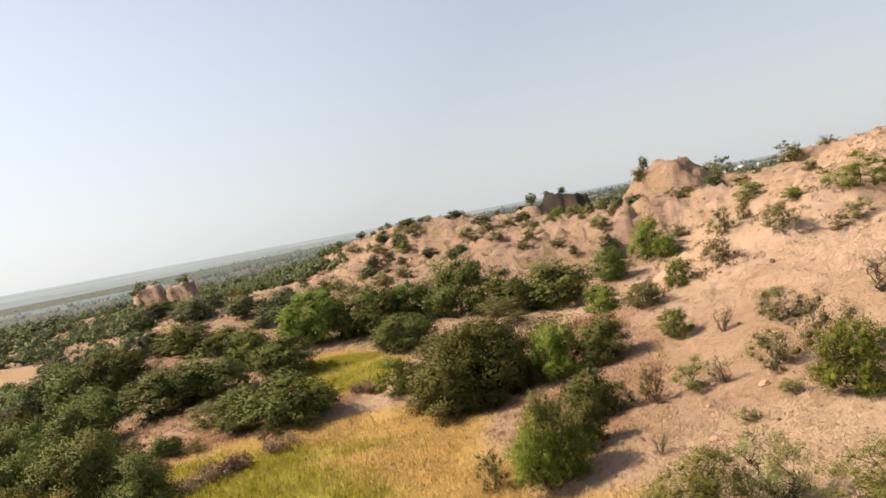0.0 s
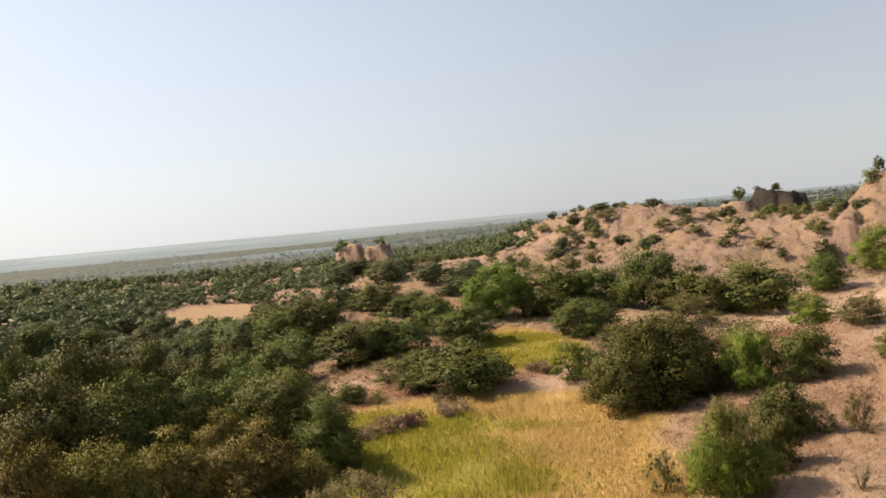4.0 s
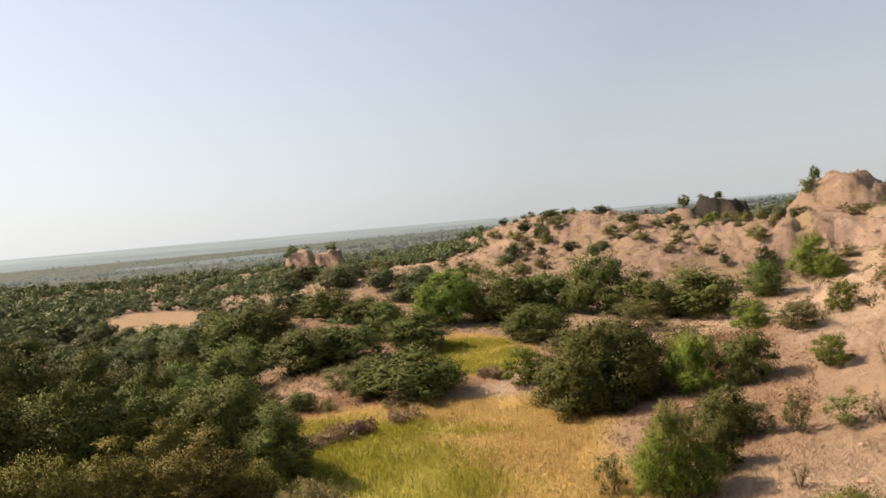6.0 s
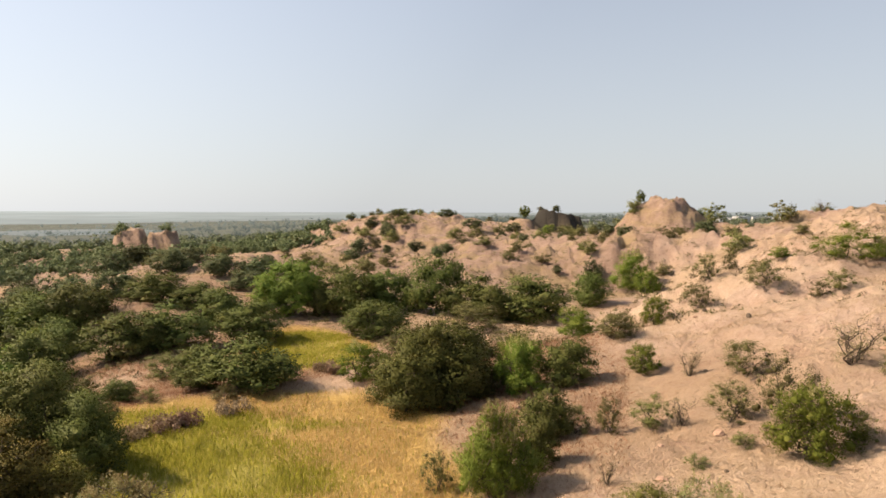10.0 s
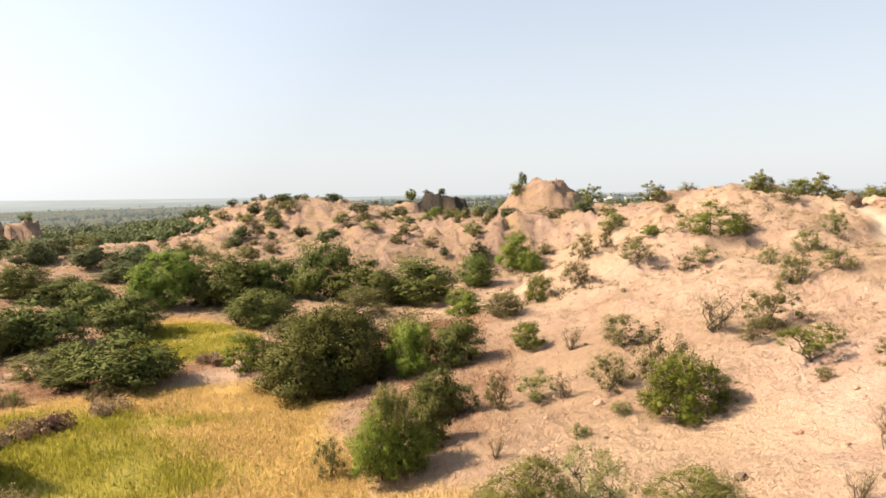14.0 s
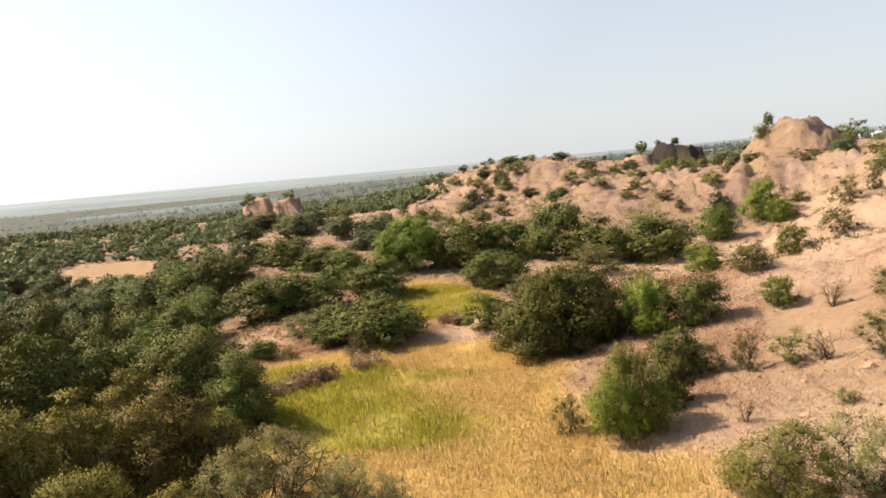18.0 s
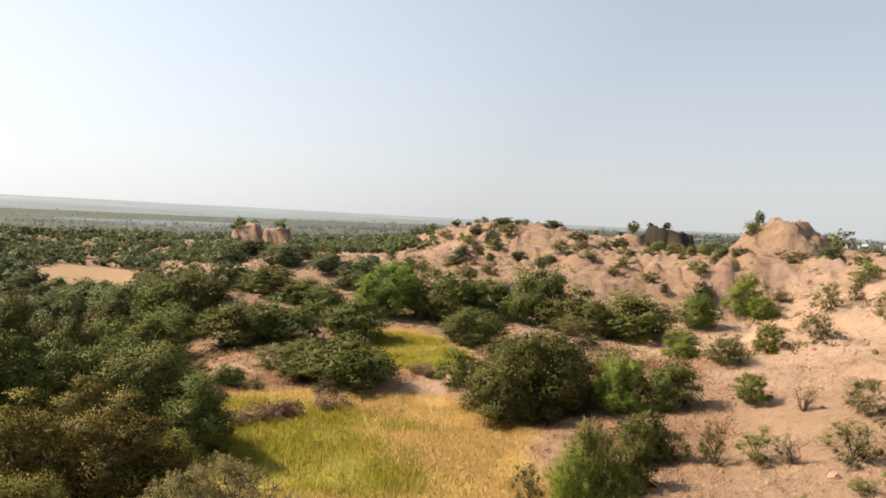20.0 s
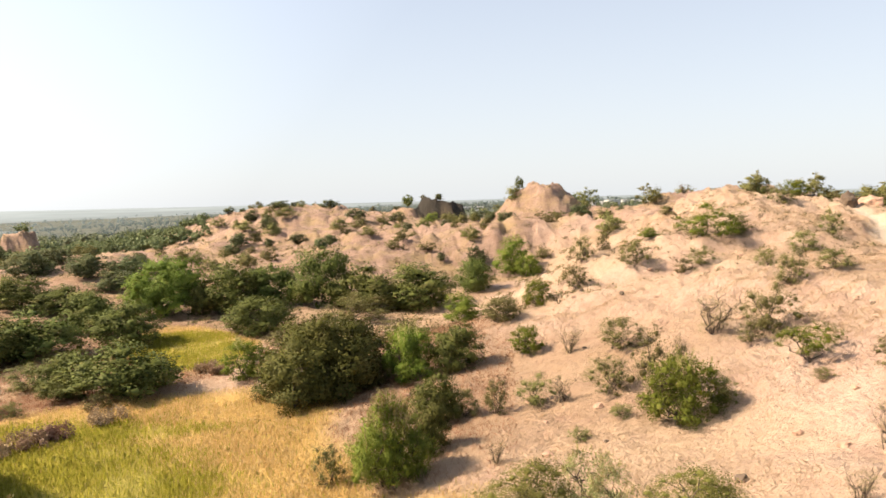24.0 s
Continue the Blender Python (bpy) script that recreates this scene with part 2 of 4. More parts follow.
def ridged(x, y, seed=0, octaves=3):
    total, amp = 0.0, 0.55
    for i in range(octaves):
        total = total + amp * (1 - np.abs(2 * smooth_noise(x * 2 ** i + 5.7 * i, y * 2 ** i + 3.3 * i, seed + i) - 1))
        amp *= 0.5
    return total


def step(a, b, v):
    s = np.clip((v - a) / (b - a), 0, 1)
    return s * s * (3 - 2 * s)


LAND = []


def land(bearing, away, height, reach=0.22):
    """One spot height: the bearing from the viewpoint (degrees, right of north), the distance and the height."""
    LAND.append((away * math.sin(radians(bearing)), away * math.cos(radians(bearing)), height, away * reach))


# the level ground behind the viewpoint
land(180, 12, 7.0, 0.8), land(-130, 25, 6.5, 0.5), land(130, 25, 6.6, 0.5), land(90, 20, 6.4, 0.4), land(-90, 20, 5.0, 0.4), land(70, 14, 5.8)
# the crop field and the valley floor
land(-10, 15, 0.3), land(-26, 15, 0.4), land(-8, 22, 0.0), land(-20, 24, 0.0), land(-14, 31, 0.0), land(-4, 29, 0.1), land(-25, 31, 0.0)
land(-9, 46, 0.0), land(-14, 52, 0.3), land(-3, 44, 0.2), land(2, 33, 0.3), land(6, 50, 0.3), land(11, 58, 0.6), land(2, 62, 0.8)
land(-36, 22, 0.4), land(-45, 22, 1.2), land(-34, 38, -1.4), land(-42, 45, -2.0), land(-33, 52, -2.6), land(-60, 30, 1.5), land(-62, 60, 0.5)
# the spur on the right and its foot
land(5, 20, 0.4), land(11, 26, 0.8), land(15, 21, 1.2), land(20, 16, 1.4), land(29, 21, 1.9), land(33, 14, 2.2), land(40, 15, 3.0), land(52, 12, 4.4)
land(18, 31, 1.6), land(26, 31, 2.9), land(34, 28, 3.4), land(40, 24, 3.7), land(18, 40, 2.4), land(18.5, 47, 4.0, 0.12), land(24, 47, 5.0, 0.14), land(28, 48, 5.6, 0.14), land(33, 49, 5.8)
land(28, 39, 3.9), land(35, 38, 4.5), land(14, 46, 1.5, 0.14), land(41, 36, 5.2), land(46, 33, 5.0), land(51, 24, 4.9), land(52, 42, 5.8), land(60, 26, 5.4), land(60, 50, 5.6)
land(30, 55, 7.0, 0.1), land(34, 55, 7.1, 0.1), land(38, 54, 6.7, 0.1), land(31, 63, 8.1, 0.1), land(35, 62, 8.0, 0.1), land(39, 63, 7.4, 0.1), land(27.5, 57, 6.2, 0.08), land(32, 73, 8.5, 0.1), land(36, 71, 8.2, 0.1)
# the gully behind it and the far wall
land(20, 62, 2.2, 0.14), land(26, 66, 3.6, 0.14), land(15, 68, 1.0, 0.12), land(10, 70, 1.2, 0.12), land(5, 68, 1.6, 0.12)
land(15, 80, 6.0, 0.1), land(20, 82, 5.6, 0.12), land(26, 85, 6.2, 0.12), land(11, 86, 5.0, 0.12), land(6, 88, 4.6), land(2, 82, 3.6), land(-3, 84, 2.4)
land(10, 112, 4.5), land(5, 118, 6.6), land(9, 130, 4.6), land(13, 130, 4.4), land(0, 130, 8.2), land(-5, 135, 8.0), land(-7.5, 138, 6.8), land(-12, 130, 1.8), land(14, 112, 4.6), land(19, 112, 6.6), land(25, 112, 6.3)
land(29, 88, 8.3, 0.12), land(32, 84, 8.7, 0.12), land(35, 79, 8.4, 0.12), land(38, 72, 7.5), land(42, 62, 6.4), land(44, 80, 6.3), land(50, 85, 5.6), land(40, 110, 6.2)
land(60, 110, 5.0), land(49, 170, 8.8), land(56, 190, 9.2), land(42, 190, 6.5), land(34, 150, 5.0), land(24, 200, 4.5)
# the low hills on the left
land(-20, 52, 0.7, 0.14), land(-24, 60, 1.5, 0.14), land(-27, 70, 1.7), land(-15, 70, 0.8, 0.14), land(-15, 86, 2.3), land(-18, 100, 2.6), land(-9, 66, 0.7), land(-8, 95, 2.4)
land(-32, 66, -3.6), land(-40, 70, -3.2), land(-34, 85, -3.2), land(-34, 105, -1.5), land(-29.5, 108, -1.4), land(-48, 80, 0.6), land(-33, 125, -1.6), land(-41, 120, 0.3), land(-43, 165, 2.0), land(-36, 160, -0.6), land(-52, 110, 1.5)
land(-30, 175, 0.2), land(-22, 165, 0.4), land(-16, 150, 0.6), land(-10, 190, 0.0), land(-16, 120, 1.8), land(-24, 120, 1.0), land(0, 210, 2.5), land(10, 210, 3.0), land(-50, 140, 1.5)
# the plain beyond
for away, height, drop in ((330, 0.0, -6.0), (700, -2.0, -20.0), (1600, -4.0, -30.0), (4200, -6.0, -28.0)):
    for bearing in (-65, -50, -36, -23):
        land(bearing, away, height + drop, 0.25)
    land(-10, away, height + drop * 0.25, 0.25), land(2, away, height, 0.25)
    for bearing in (20, 40, 62):
        land(bearing, away, height + (4.5 if away < 1000 else 3.0), 0.4)
for bearing in (100, 140, 180, 220, 260):
    land(bearing, 60, 6.0, 0.6), land(bearing, 400, 3.0, 0.6), land(bearing, 3000, -3.0, 0.6)


def spread(x, y):
    """The smooth lie of the land through the spot heights."""
    top, den = np.zeros_like(x), np.full_like(x, 1e-12)
    for (lx, ly, _, reach), lift in zip(LAND, LIFT):
        w = 1 / (1 + ((x - lx) ** 2 + (y - ly) ** 2) / reach ** 2) ** 3
        top += w * lift
        den += w
    return top / den


LIFT = [spot[2] for spot in LAND]
SPOTS = np.array(LAND)
for turn in range(8):
    miss = SPOTS[:, 2] - spread(SPOTS[:, 0], SPOTS[:, 1])
    LIFT = [a + 0.8 * b for a, b in zip(LIFT, miss)]


def lobe(x, y, bearing, away, wide, deep, turn=0.0):
    """Distance from a landform's middle, 1 at its rim."""
    cx, cy = away * math.sin(radians(bearing)), away * math.cos(radians(bearing))
    a = radians(-bearing + turn)
    dx, dy = x - cx, y - cy
    return np.hypot((dx * math.cos(a) + dy * math.sin(a)) / wide, (-dx * math.sin(a) + dy * math.cos(a)) / deep)


def trail_mask(x, y):
    """1 on the trodden path that comes up from the right and runs along the spur's top."""
    near = np.full(x.shape, 1e9)
    pts = [(62, 14), (56, 19), (51, 24), (47.5, 30), (45.3, 36), (43.5, 47), (42.0, 60), (39.5, 74)]
    pts = [(r * math.sin(radians(b)), r * math.cos(radians(b))) for b, r in pts]
    for (ax, ay), (bx, by) in zip(pts, pts[1:]):
        ex, ey = bx - ax, by - ay
        k = np.clip(((x - ax) * ex + (y - ay) * ey) / (ex * ex + ey * ey), 0, 1)
        near = np.minimum(near, np.hypot(x - ax - k * ex, y - ay - k * ey))
    wide = 0.58 + 0.45 * fbm(x * 0.25, y * 0.25, 91, 3)
    return 1 - step(wide * 0.3, wide * 2.6, near)


def crop_mask(x, y):
    """1 in the crop field and in the small field behind it."""
    wob = 0.18 * fbm(x * 0.2, y * 0.2, 31, 3)
    dx, dy = (x + 6.6 + 0.12 * (y - 23)) / 7.9, (y - 23.0) / 10.5
    a = (np.abs(dx) ** 3.5 + np.abs(dy) ** 3.5) ** (1 / 3.5) + wob * 0.7
    c = lobe(x, y, -9.6, 45.5, 4.1, 7.5, 10) + wob
    e = lobe(x, y, 4.5, 16.0, 3.4, 3.6) + wob
    return np.maximum(np.maximum(1 - step(0.86, 1.06, a), 1 - step(0.8, 1.05, c)), 0.9 * (1 - step(0.5, 1.15, e)))


def sand_mask(x, y):
    """1 on the bare ploughed field in the valley on the left."""
    return 1 - step(0.85, 1.05, lobe(x, y, -33.2, 106, 7.6, 15.0, 8) + 0.1 * fbm(x * 0.1, y * 0.1, 7, 2))


def ground(x, y, fine=True):
    """Height of the ground at plan arrays x, y."""
    x, y = np.asarray(x, float), np.asarray(y, float)
    d = np.hypot(x, y)
    wx, wy = x + 0.035 * d * fbm(x / (8 + 0.1 * d), y / (8 + 0.1 * d), 3, 2), y + 0.035 * d * fbm(x / (8 + 0.1 * d), y / (8 + 0.1 * d), 5, 2)
    z = spread(wx, wy)
    # the bluff on which the viewpoint stands
    bluff = 7.0 - 0.66 * np.maximum(d - 2.3, 0) + 0.25 * fbm(x * 0.5, y * 0.5, 19, 3) * step(2.3, 5, d)
    near = 1 - step(9, 14, d)
    near = near * step(-7.0, 0.0, y)
    z = z * (1 - near) + np.maximum(bluff, np.minimum(z, 7.0)) * near
    z = z * step(1.5, 2.6, d) + 7.0 * (1 - step(1.5, 2.6, d))
    crop, trail, sand = crop_mask(x, y), trail_mask(x, y), sand_mask(x, y)
    # knolls and scarps that stand up from it
    rough = fbm(x * 0.3, y * 0.3, 41, 4)
    # the flat-topped hill: a long flank on its left, a short steep one on its right
    ca, sa = math.cos(radians(18.9)), math.sin(radians(18.9))
    u, v = (x - 105 * sa) * ca - (y - 105 * ca) * sa, (x - 105 * sa) * sa + (y - 105 * ca) * ca
    k = np.hypot(u / np.where(u < 0, 9.6, 5.6), v / 9.0) + 0.16 * rough
    knob = 1 - np.clip((k - 0.3) / 0.72, 0, 1)
    z = z + 4.5 * knob * (1 + 0.34 * (ridged(u * 0.55 + 0.4 * rough, v * 0.12, 53, 3) - 0.6) * step(0.0, 0.5, knob))
    k = lobe(x, y, 14.6, 79, 1.3, 4.0) + 0.5 * rough
    z = z + 0.6 * (1 - step(0.6, 0.95, k))
    dx, dy = x - 150 * math.sin(radians(10.5)), y - 150 * math.cos(radians(10.5))
    k = (np.abs(dx / 5.5) ** 4 + np.abs(dy / 5.2) ** 4) ** 0.25 + 0.22 * rough
    slab = 9.7 - 0.22 * (dx + 5.2) + 0.5 * rough + 1.1 * fbm(x * 0.9, y * 0.9, 57, 3)
    slab_mask = 1 - step(0.72, 1.04, k)
    k = lobe(x, y, 7.7, 148, 3.6, 5.0) + 0.2 * rough
    z = z + 2.2 * (1 - step(0.3, 1.3, k))
    dx, dy = x - 168 * math.sin(radians(-21.5)), y - 168 * math.cos(radians(-21.5))
    for shift, high in ((-3.4, 4.4), (3.6, 3.9)):
        k = np.hypot((dx - shift) / 4.0, dy / 5.0) + 0.34 * fbm(x * 0.3, y * 0.3, 47, 4)
        z = z + (high + 0.8 * fbm(x * 0.3, y * 0.3, 49, 3)) * (1 - step(0.7, 0.98, k))
    # worn gullies and ribs on the bare slopes, none on the fields
    bare = (1 - crop) * (1 - 0.85 * trail) * (1 - sand) * step(14, 24, d)
    far = 1 - step(220, 420, d)
    hill = step(0.6, 4.0, z) * far
    g = ridged(x * 0.085, y * 0.085, 11, 4) - 0.58
    z = z + bare * hill * np.clip(0.3 + d * 0.012, 0, 1.3) * g * 1.1
    faces_west = step(4, 16, x) * (1 - step(46, 62, d))
    g = ridged(x * 0.34 + 0.6 * fbm(x * 0.1, y * 0.1, 23, 2), y * 0.13, 13, 3) - 0.55
    z = z + bare * hill * (1 - faces_west) * step(30, 60, d) * 1.0 * g
    g = ridged(x * 0.16, y * 0.4 + 0.7 * fbm(x * 0.1, y * 0.1, 25, 2), 15, 3) - 0.55
    z = z + bare * hill * faces_west * 0.75 * g
    # ledges: harder beds stand out as small cliffs
    bed = 1.7
    lift = (z + 0.8 * fbm(x * 0.07, y * 0.07, 27, 3)) / bed
    part = lift - np.floor(lift)
    ledge = (step(0.25, 0.75, part) - part) * bed
    z = z + ledge * bare * step(1.2, 2.6, z) * step(52, 66, d) * (1 - step(150, 220, d)) * 0.34
    z = z + ledge * bare * faces_west * step(1.8, 3.0, z) * 0.3
    if fine:
        # crumbling faces on the farther slopes
        crumble = bare * hill * step(45, 62, d) * (1 - step(150, 200, d))
        z = z + crumble * (1 + 0.6 * knob) * (0.85 * (ridged(x * 0.62 + 0.5 * fbm(x * 0.15, y * 0.15, 75, 2), y * 0.22, 63, 4) - 0.55) + 0.4 * fbm(x * 1.6, y * 1.0, 65, 3))
        z = z + (1 - 0.7 * trail) * (1 - 0.6 * crop) * 0.17 * fbm(x * 0.9, y * 0.9, 61, 4) * (1 - step(60, 160, d))
        z = z + bare * hill * (0.3 * (ridged(x * 1.1, y * 1.1, 67, 2) - 0.5) + 0.3 * (ridged(x * 0.5, y * 1.6, 69, 2) - 0.5) * faces_west) * (1 - step(60, 160, d))
    z = z + np.maximum(slab - z, 0) * slab_mask
    z = z - 0.12 * trail * (1 - step(60, 90, d))
    z = z + step(600, 1500, d) * 3.0 * fbm(x * 0.002, y * 0.002, 73, 3)
    return z
# the end of the lie of the land

# ---- the ground ----
def sheet():
    """One sheet from the viewpoint's feet to the horizon: rings that widen outwards, closer-set where the view goes."""
    turns = np.concatenate([np.arange(-180, -66, 4.0), np.arange(-66, -47, 0.6), np.arange(-47, 57, 0.19), np.arange(57, 72, 0.6), np.arange(72, 180, 4.0)])
    rings = [0.6, 1.2, 2.0, 3.0, 4.2, 5.5]
    while rings[-1] < 4700:
        r = rings[-1]
        rings.append(r * (1.06 if r < 9 else 1.0105 if r < 180 else 1.03 if r < 600 else 1.07))
    rings = np.array(rings)
    a = np.radians(turns)
    x, y = np.outer(rings, np.sin(a)), np.outer(rings, np.cos(a))
    z = ground(x, y)
    rows, cols = x.shape
    verts = np.stack([x.ravel(), y.ravel(), z.ravel()], 1)
    i, j = np.meshgrid(np.arange(rows - 1), np.arange(cols), indexing="ij")
    k = (j + 1) % cols
    quads = np.stack([i * cols + j, i * cols + k, (i + 1) * cols + k, (i + 1) * cols + j], -1).reshape(-1, 4)[:, ::-1]
    middle = len(verts)
    verts = np.vstack([verts, [[0, 0, float(z[0].mean())]]])
    me = bpy.data.meshes.new("ground")
    tris = [(middle, c, (c + 1) % cols) for c in range(cols)]
    me.from_pydata(verts.tolist(), [], quads.tolist() + tris)
    me.update()
    px, py, pz = verts.T
    d = np.hypot(px, py)
    slope = np.zeros(rows * cols + 1)
    slope[:-1] = np.hypot(np.gradient(z, axis=0) / np.maximum(np.gradient(np.hypot(x, y), axis=0), 0.01), 0).ravel()
    crop, trail, sand = crop_mask(px, py), trail_mask(px, py), sand_mask(px, py)
    wild = fbm(px * 0.12, py * 0.12, 81, 4)
    dry = np.clip(0.75 + wild - 0.9 * np.abs(slope), 0, 1) * (1 - step(60, 130, d))
    litter = litter_mask(px, py)
    hazed_scrub = step(150, 300, d)
    green = green_mask(px, py)
    rough_slope = np.clip(np.maximum(step(52 + 14 * step(14, 26, px), 66 + 20 * step(14, 26, px), d), step(40, 50, d) * (1 - step(-4, 6, px))) + 0.35 * wild, 0, 1) * (1 - step(180, 260, d))
    crust_shade = (1 - step(0.95, 1.25, lobe(px, py, 10.5, 149, 6.0, 6.0))) * step(3.0, 5.0, pz)
    for name, values in (("crop", crop), ("trail", trail), ("sand", sand), ("dry_grass", dry), ("litter", litter), ("hazed_scrub", hazed_scrub), ("green", green), ("crust_shade", crust_shade), ("rough_slope", rough_slope)):
        me.attributes.new(name, "FLOAT", "POINT").data.foreach_set("value", np.ascontiguousarray(values, np.float32))
    me.polygons.foreach_set("use_smooth", np.ones(len(me.polygons), bool))
    me.materials.append(GROUND)
    return tagged(new("ground", me), "pinkish eroded badland soil with dry grass", "ground", kind="structure")


def litter_mask(x, y):
    """Rust-brown dry growth under the trees and along the field's far edge."""
    n = 0.25 * fbm(x * 0.2, y * 0.2, 87, 3)
    a = 1 - step(0.6, 1.1, lobe(x, y, -19, 37, 9.0, 6.0) + n)
    b = 1 - step(0.6, 1.1, lobe(x, y, 5, 36, 7.5, 7.0) + n)
    c = 1 - step(0.6, 1.1, lobe(x, y, -42, 30, 14.0, 16.0) + n)
    e = 0.72 * (1 - step(0.5, 1.2, lobe(x, y, 14, 28, 9.5, 9.0) + n))
    far = 0.75 * (1 - step(0.6, 1.15, lobe(x, y, -17, 60, 19.0, 26.0) + 2.2 * n))
    return np.clip(0.85 * np.maximum(np.maximum(np.maximum(np.maximum(a, b), c), e), far), 0, 1)


def green_mask(x, y):
    """Where the crop is still green: its far and left part."""
    n = 0.3 * fbm(x * 0.25, y * 0.25, 97, 3) + 0.35 * fbm(x * 0.09 + y * 0.02, y * 0.55 + x * 0.1, 99, 3)
    a = 1 - step(0.4, 1.1, lobe(x, y, -23, 26, 7.5, 7.0, -10) + n)
    return np.maximum(a, 0.8 * (1 - step(0.6, 1.1, lobe(x, y, -9.6, 45.5, 4.0, 7.0) + n)))


ground_ob = sheet()


def tableland():
    """The long level upland along the horizon, far beyond the plain."""
    rows = []
    for i in range(141):
        b = -70 + i
        lift = 0.4 + 0.6 * float(1 - step(-34, 12, np.array([b * 1.0]))[0])
        top = 8 + 16 * lift + 2.5 * float(fbm(np.array([b * 0.12]), np.array([0.5]), 71, 3)[0])
        s, k = math.sin(radians(b)), math.cos(radians(b))
        rows.append([(r * s, r * k, h) for r, h in ((1650, -36 * lift), (2300, -24 * lift), (3100, top * 0.25 - 8 * lift), (3900, top), (4500, top - 4))])
    me = bpy.data.meshes.new("backdrop_tableland")
    faces = [(i * 5 + j, i * 5 + 5 + j, i * 5 + 6 + j, i * 5 + 1 + j) for i in range(140) for j in range(4)]
    me.from_pydata([p for row in rows for p in row], [], faces)
    me.update()
    me.polygons.foreach_set("use_smooth", np.ones(len(me.polygons), bool))
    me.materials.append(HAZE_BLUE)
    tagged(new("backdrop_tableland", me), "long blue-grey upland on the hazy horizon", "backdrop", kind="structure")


tableland()

# ---- plants ----
def unit(rng, n):
    v = rng.normal(size=(n, 3))
    return v / np.linalg.norm(v, axis=1)[:, None]


def leaf_mesh(name, centres, normals, long, wide, rng, material, droop=0.0, upright=0.0, shade=None, cores=None, loose_light=0.16):
    """One mesh of small pointed leaf sprays. The sprays of a lump share the lump's rounded normals, so that it is lit as a mass."""
    n = len(centres)
    along = np.cross(normals, unit(rng, n))
    along /= np.linalg.norm(along, axis=1)[:, None] + 1e-9
    along = along * (1 - upright) + np.array([0, 0, 1.0]) * upright + normals * 0.45
    along[:, 2] -= droop
    along /= np.linalg.norm(along, axis=1)[:, None] + 1e-9
    side = np.cross(along, normals + 0.6 * unit(rng, n))
    side /= np.linalg.norm(side, axis=1)[:, None] + 1e-9
    side *= np.where((np.cross(side, along) * normals).sum(1) < 0, -1.0, 1.0)[:, None]
    s = rng.uniform(0.6, 1.3, (n, 1))
    a, b = along * long * s, side * wide * s * 0.5
    verts = np.stack([centres, centres + a * 0.55 + b, centres + a, centres + a * 0.5 - b], 1).reshape(-1, 3)
    base = np.arange(n) * 4
    faces = np.stack([base, base + 1, base + 2, base + 3], 1)
    soft = (normals if shade is None else shade) + loose_light * unit(rng, n)
    soft /= np.linalg.norm(soft, axis=1)[:, None] + 1e-9
    soft = np.repeat(soft, 4, axis=0)
    counts = np.full(n, 4)
    corners = faces.ravel()
    if cores is not None:
        # the closely leaved hearts of the lumps, ragged and hidden under the sprays
        mids, sizes = cores
        ball = bmesh.new()
        bmesh.ops.create_icosphere(ball, subdivisions=2 if len(mids) < 200 else 1, radius=1.0)
        round_v, round_f = np.array([v.co[:] for v in ball.verts]), [[v.index for v in f.verts] for f in ball.faces]
        ball.free()
        more = [(mids[:, None] + round_v[None] * sizes[:, None] * rng.uniform(0.5, 1.2, (len(mids), len(round_v), 1))).reshape(-1, 3)]
        rounded = np.tile(round_v, (len(mids), 1)) + 0.3 * unit(rng, len(mids) * len(round_v))
        first = len(verts) + len(round_v) * np.arange(len(mids))
        corners = np.concatenate([corners, (first[:, None] + np.array(round_f).ravel()[None]).ravel()])
        counts = np.concatenate([counts, np.full(len(round_f) * len(mids), 3)])
        verts, soft = np.vstack([verts] + more), np.vstack([soft, rounded / np.linalg.norm(rounded, axis=1)[:, None]])
    me = bpy.data.meshes.new(name)
    me.vertices.add(len(verts))
    me.vertices.foreach_set("co", np.ascontiguousarray(verts, np.float32).ravel())
    me.loops.add(len(corners))
    me.loops.foreach_set("vertex_index", corners.astype(np.int32))
    me.polygons.add(len(counts))
    me.polygons.foreach_set("loop_start", (np.cumsum(counts) - counts).astype(np.int32))
    me.polygons.foreach_set("use_smooth", np.ones(len(counts), bool))
    me.update(calc_edges=True)
    me.normals_split_custom_set_from_vertices(soft.tolist())
    me.materials.append(material)
    return me


def tube(verts, faces, pts, radii, sides=5):
    """A tapered bent limb through pts, added to the lists."""
    first = len(verts)
    for i, (p, r) in enumerate(zip(pts, radii)):
        way = pts[min(i + 1, len(pts) - 1)] - pts[max(i - 1, 0)]
        way = way / (np.linalg.norm(way) + 1e-9)
        u = np.cross(way, (0.3, 0.9, 0.1))
        u /= np.linalg.norm(u) + 1e-9
        v = np.cross(way, u)
        for k in range(sides):
            a = 2 * math.pi * k / sides
            verts.append((p + r * (math.cos(a) * u + math.sin(a) * v)).tolist())
    for i in range(len(pts) - 1):
        for k in range(sides):
            a, b = first + i * sides + k, first + i * sides + (k + 1) % sides
            faces.append((a, b, b + sides, a + sides))
    faces.append(tuple(range(first + (len(pts) - 1) * sides, first + len(pts) * sides)))


def limb_mesh(name, limbs, sides=5):
    verts, faces = [], []
    for pts, radii in limbs:
        tube(verts, faces, pts, radii, sides)
    me = bpy.data.meshes.new(name)
    me.from_pydata(verts, [], faces)
    me.update()
    me.polygons.foreach_set("use_smooth", np.ones(len(me.polygons), bool))
    me.materials.append(BARK)
    return me


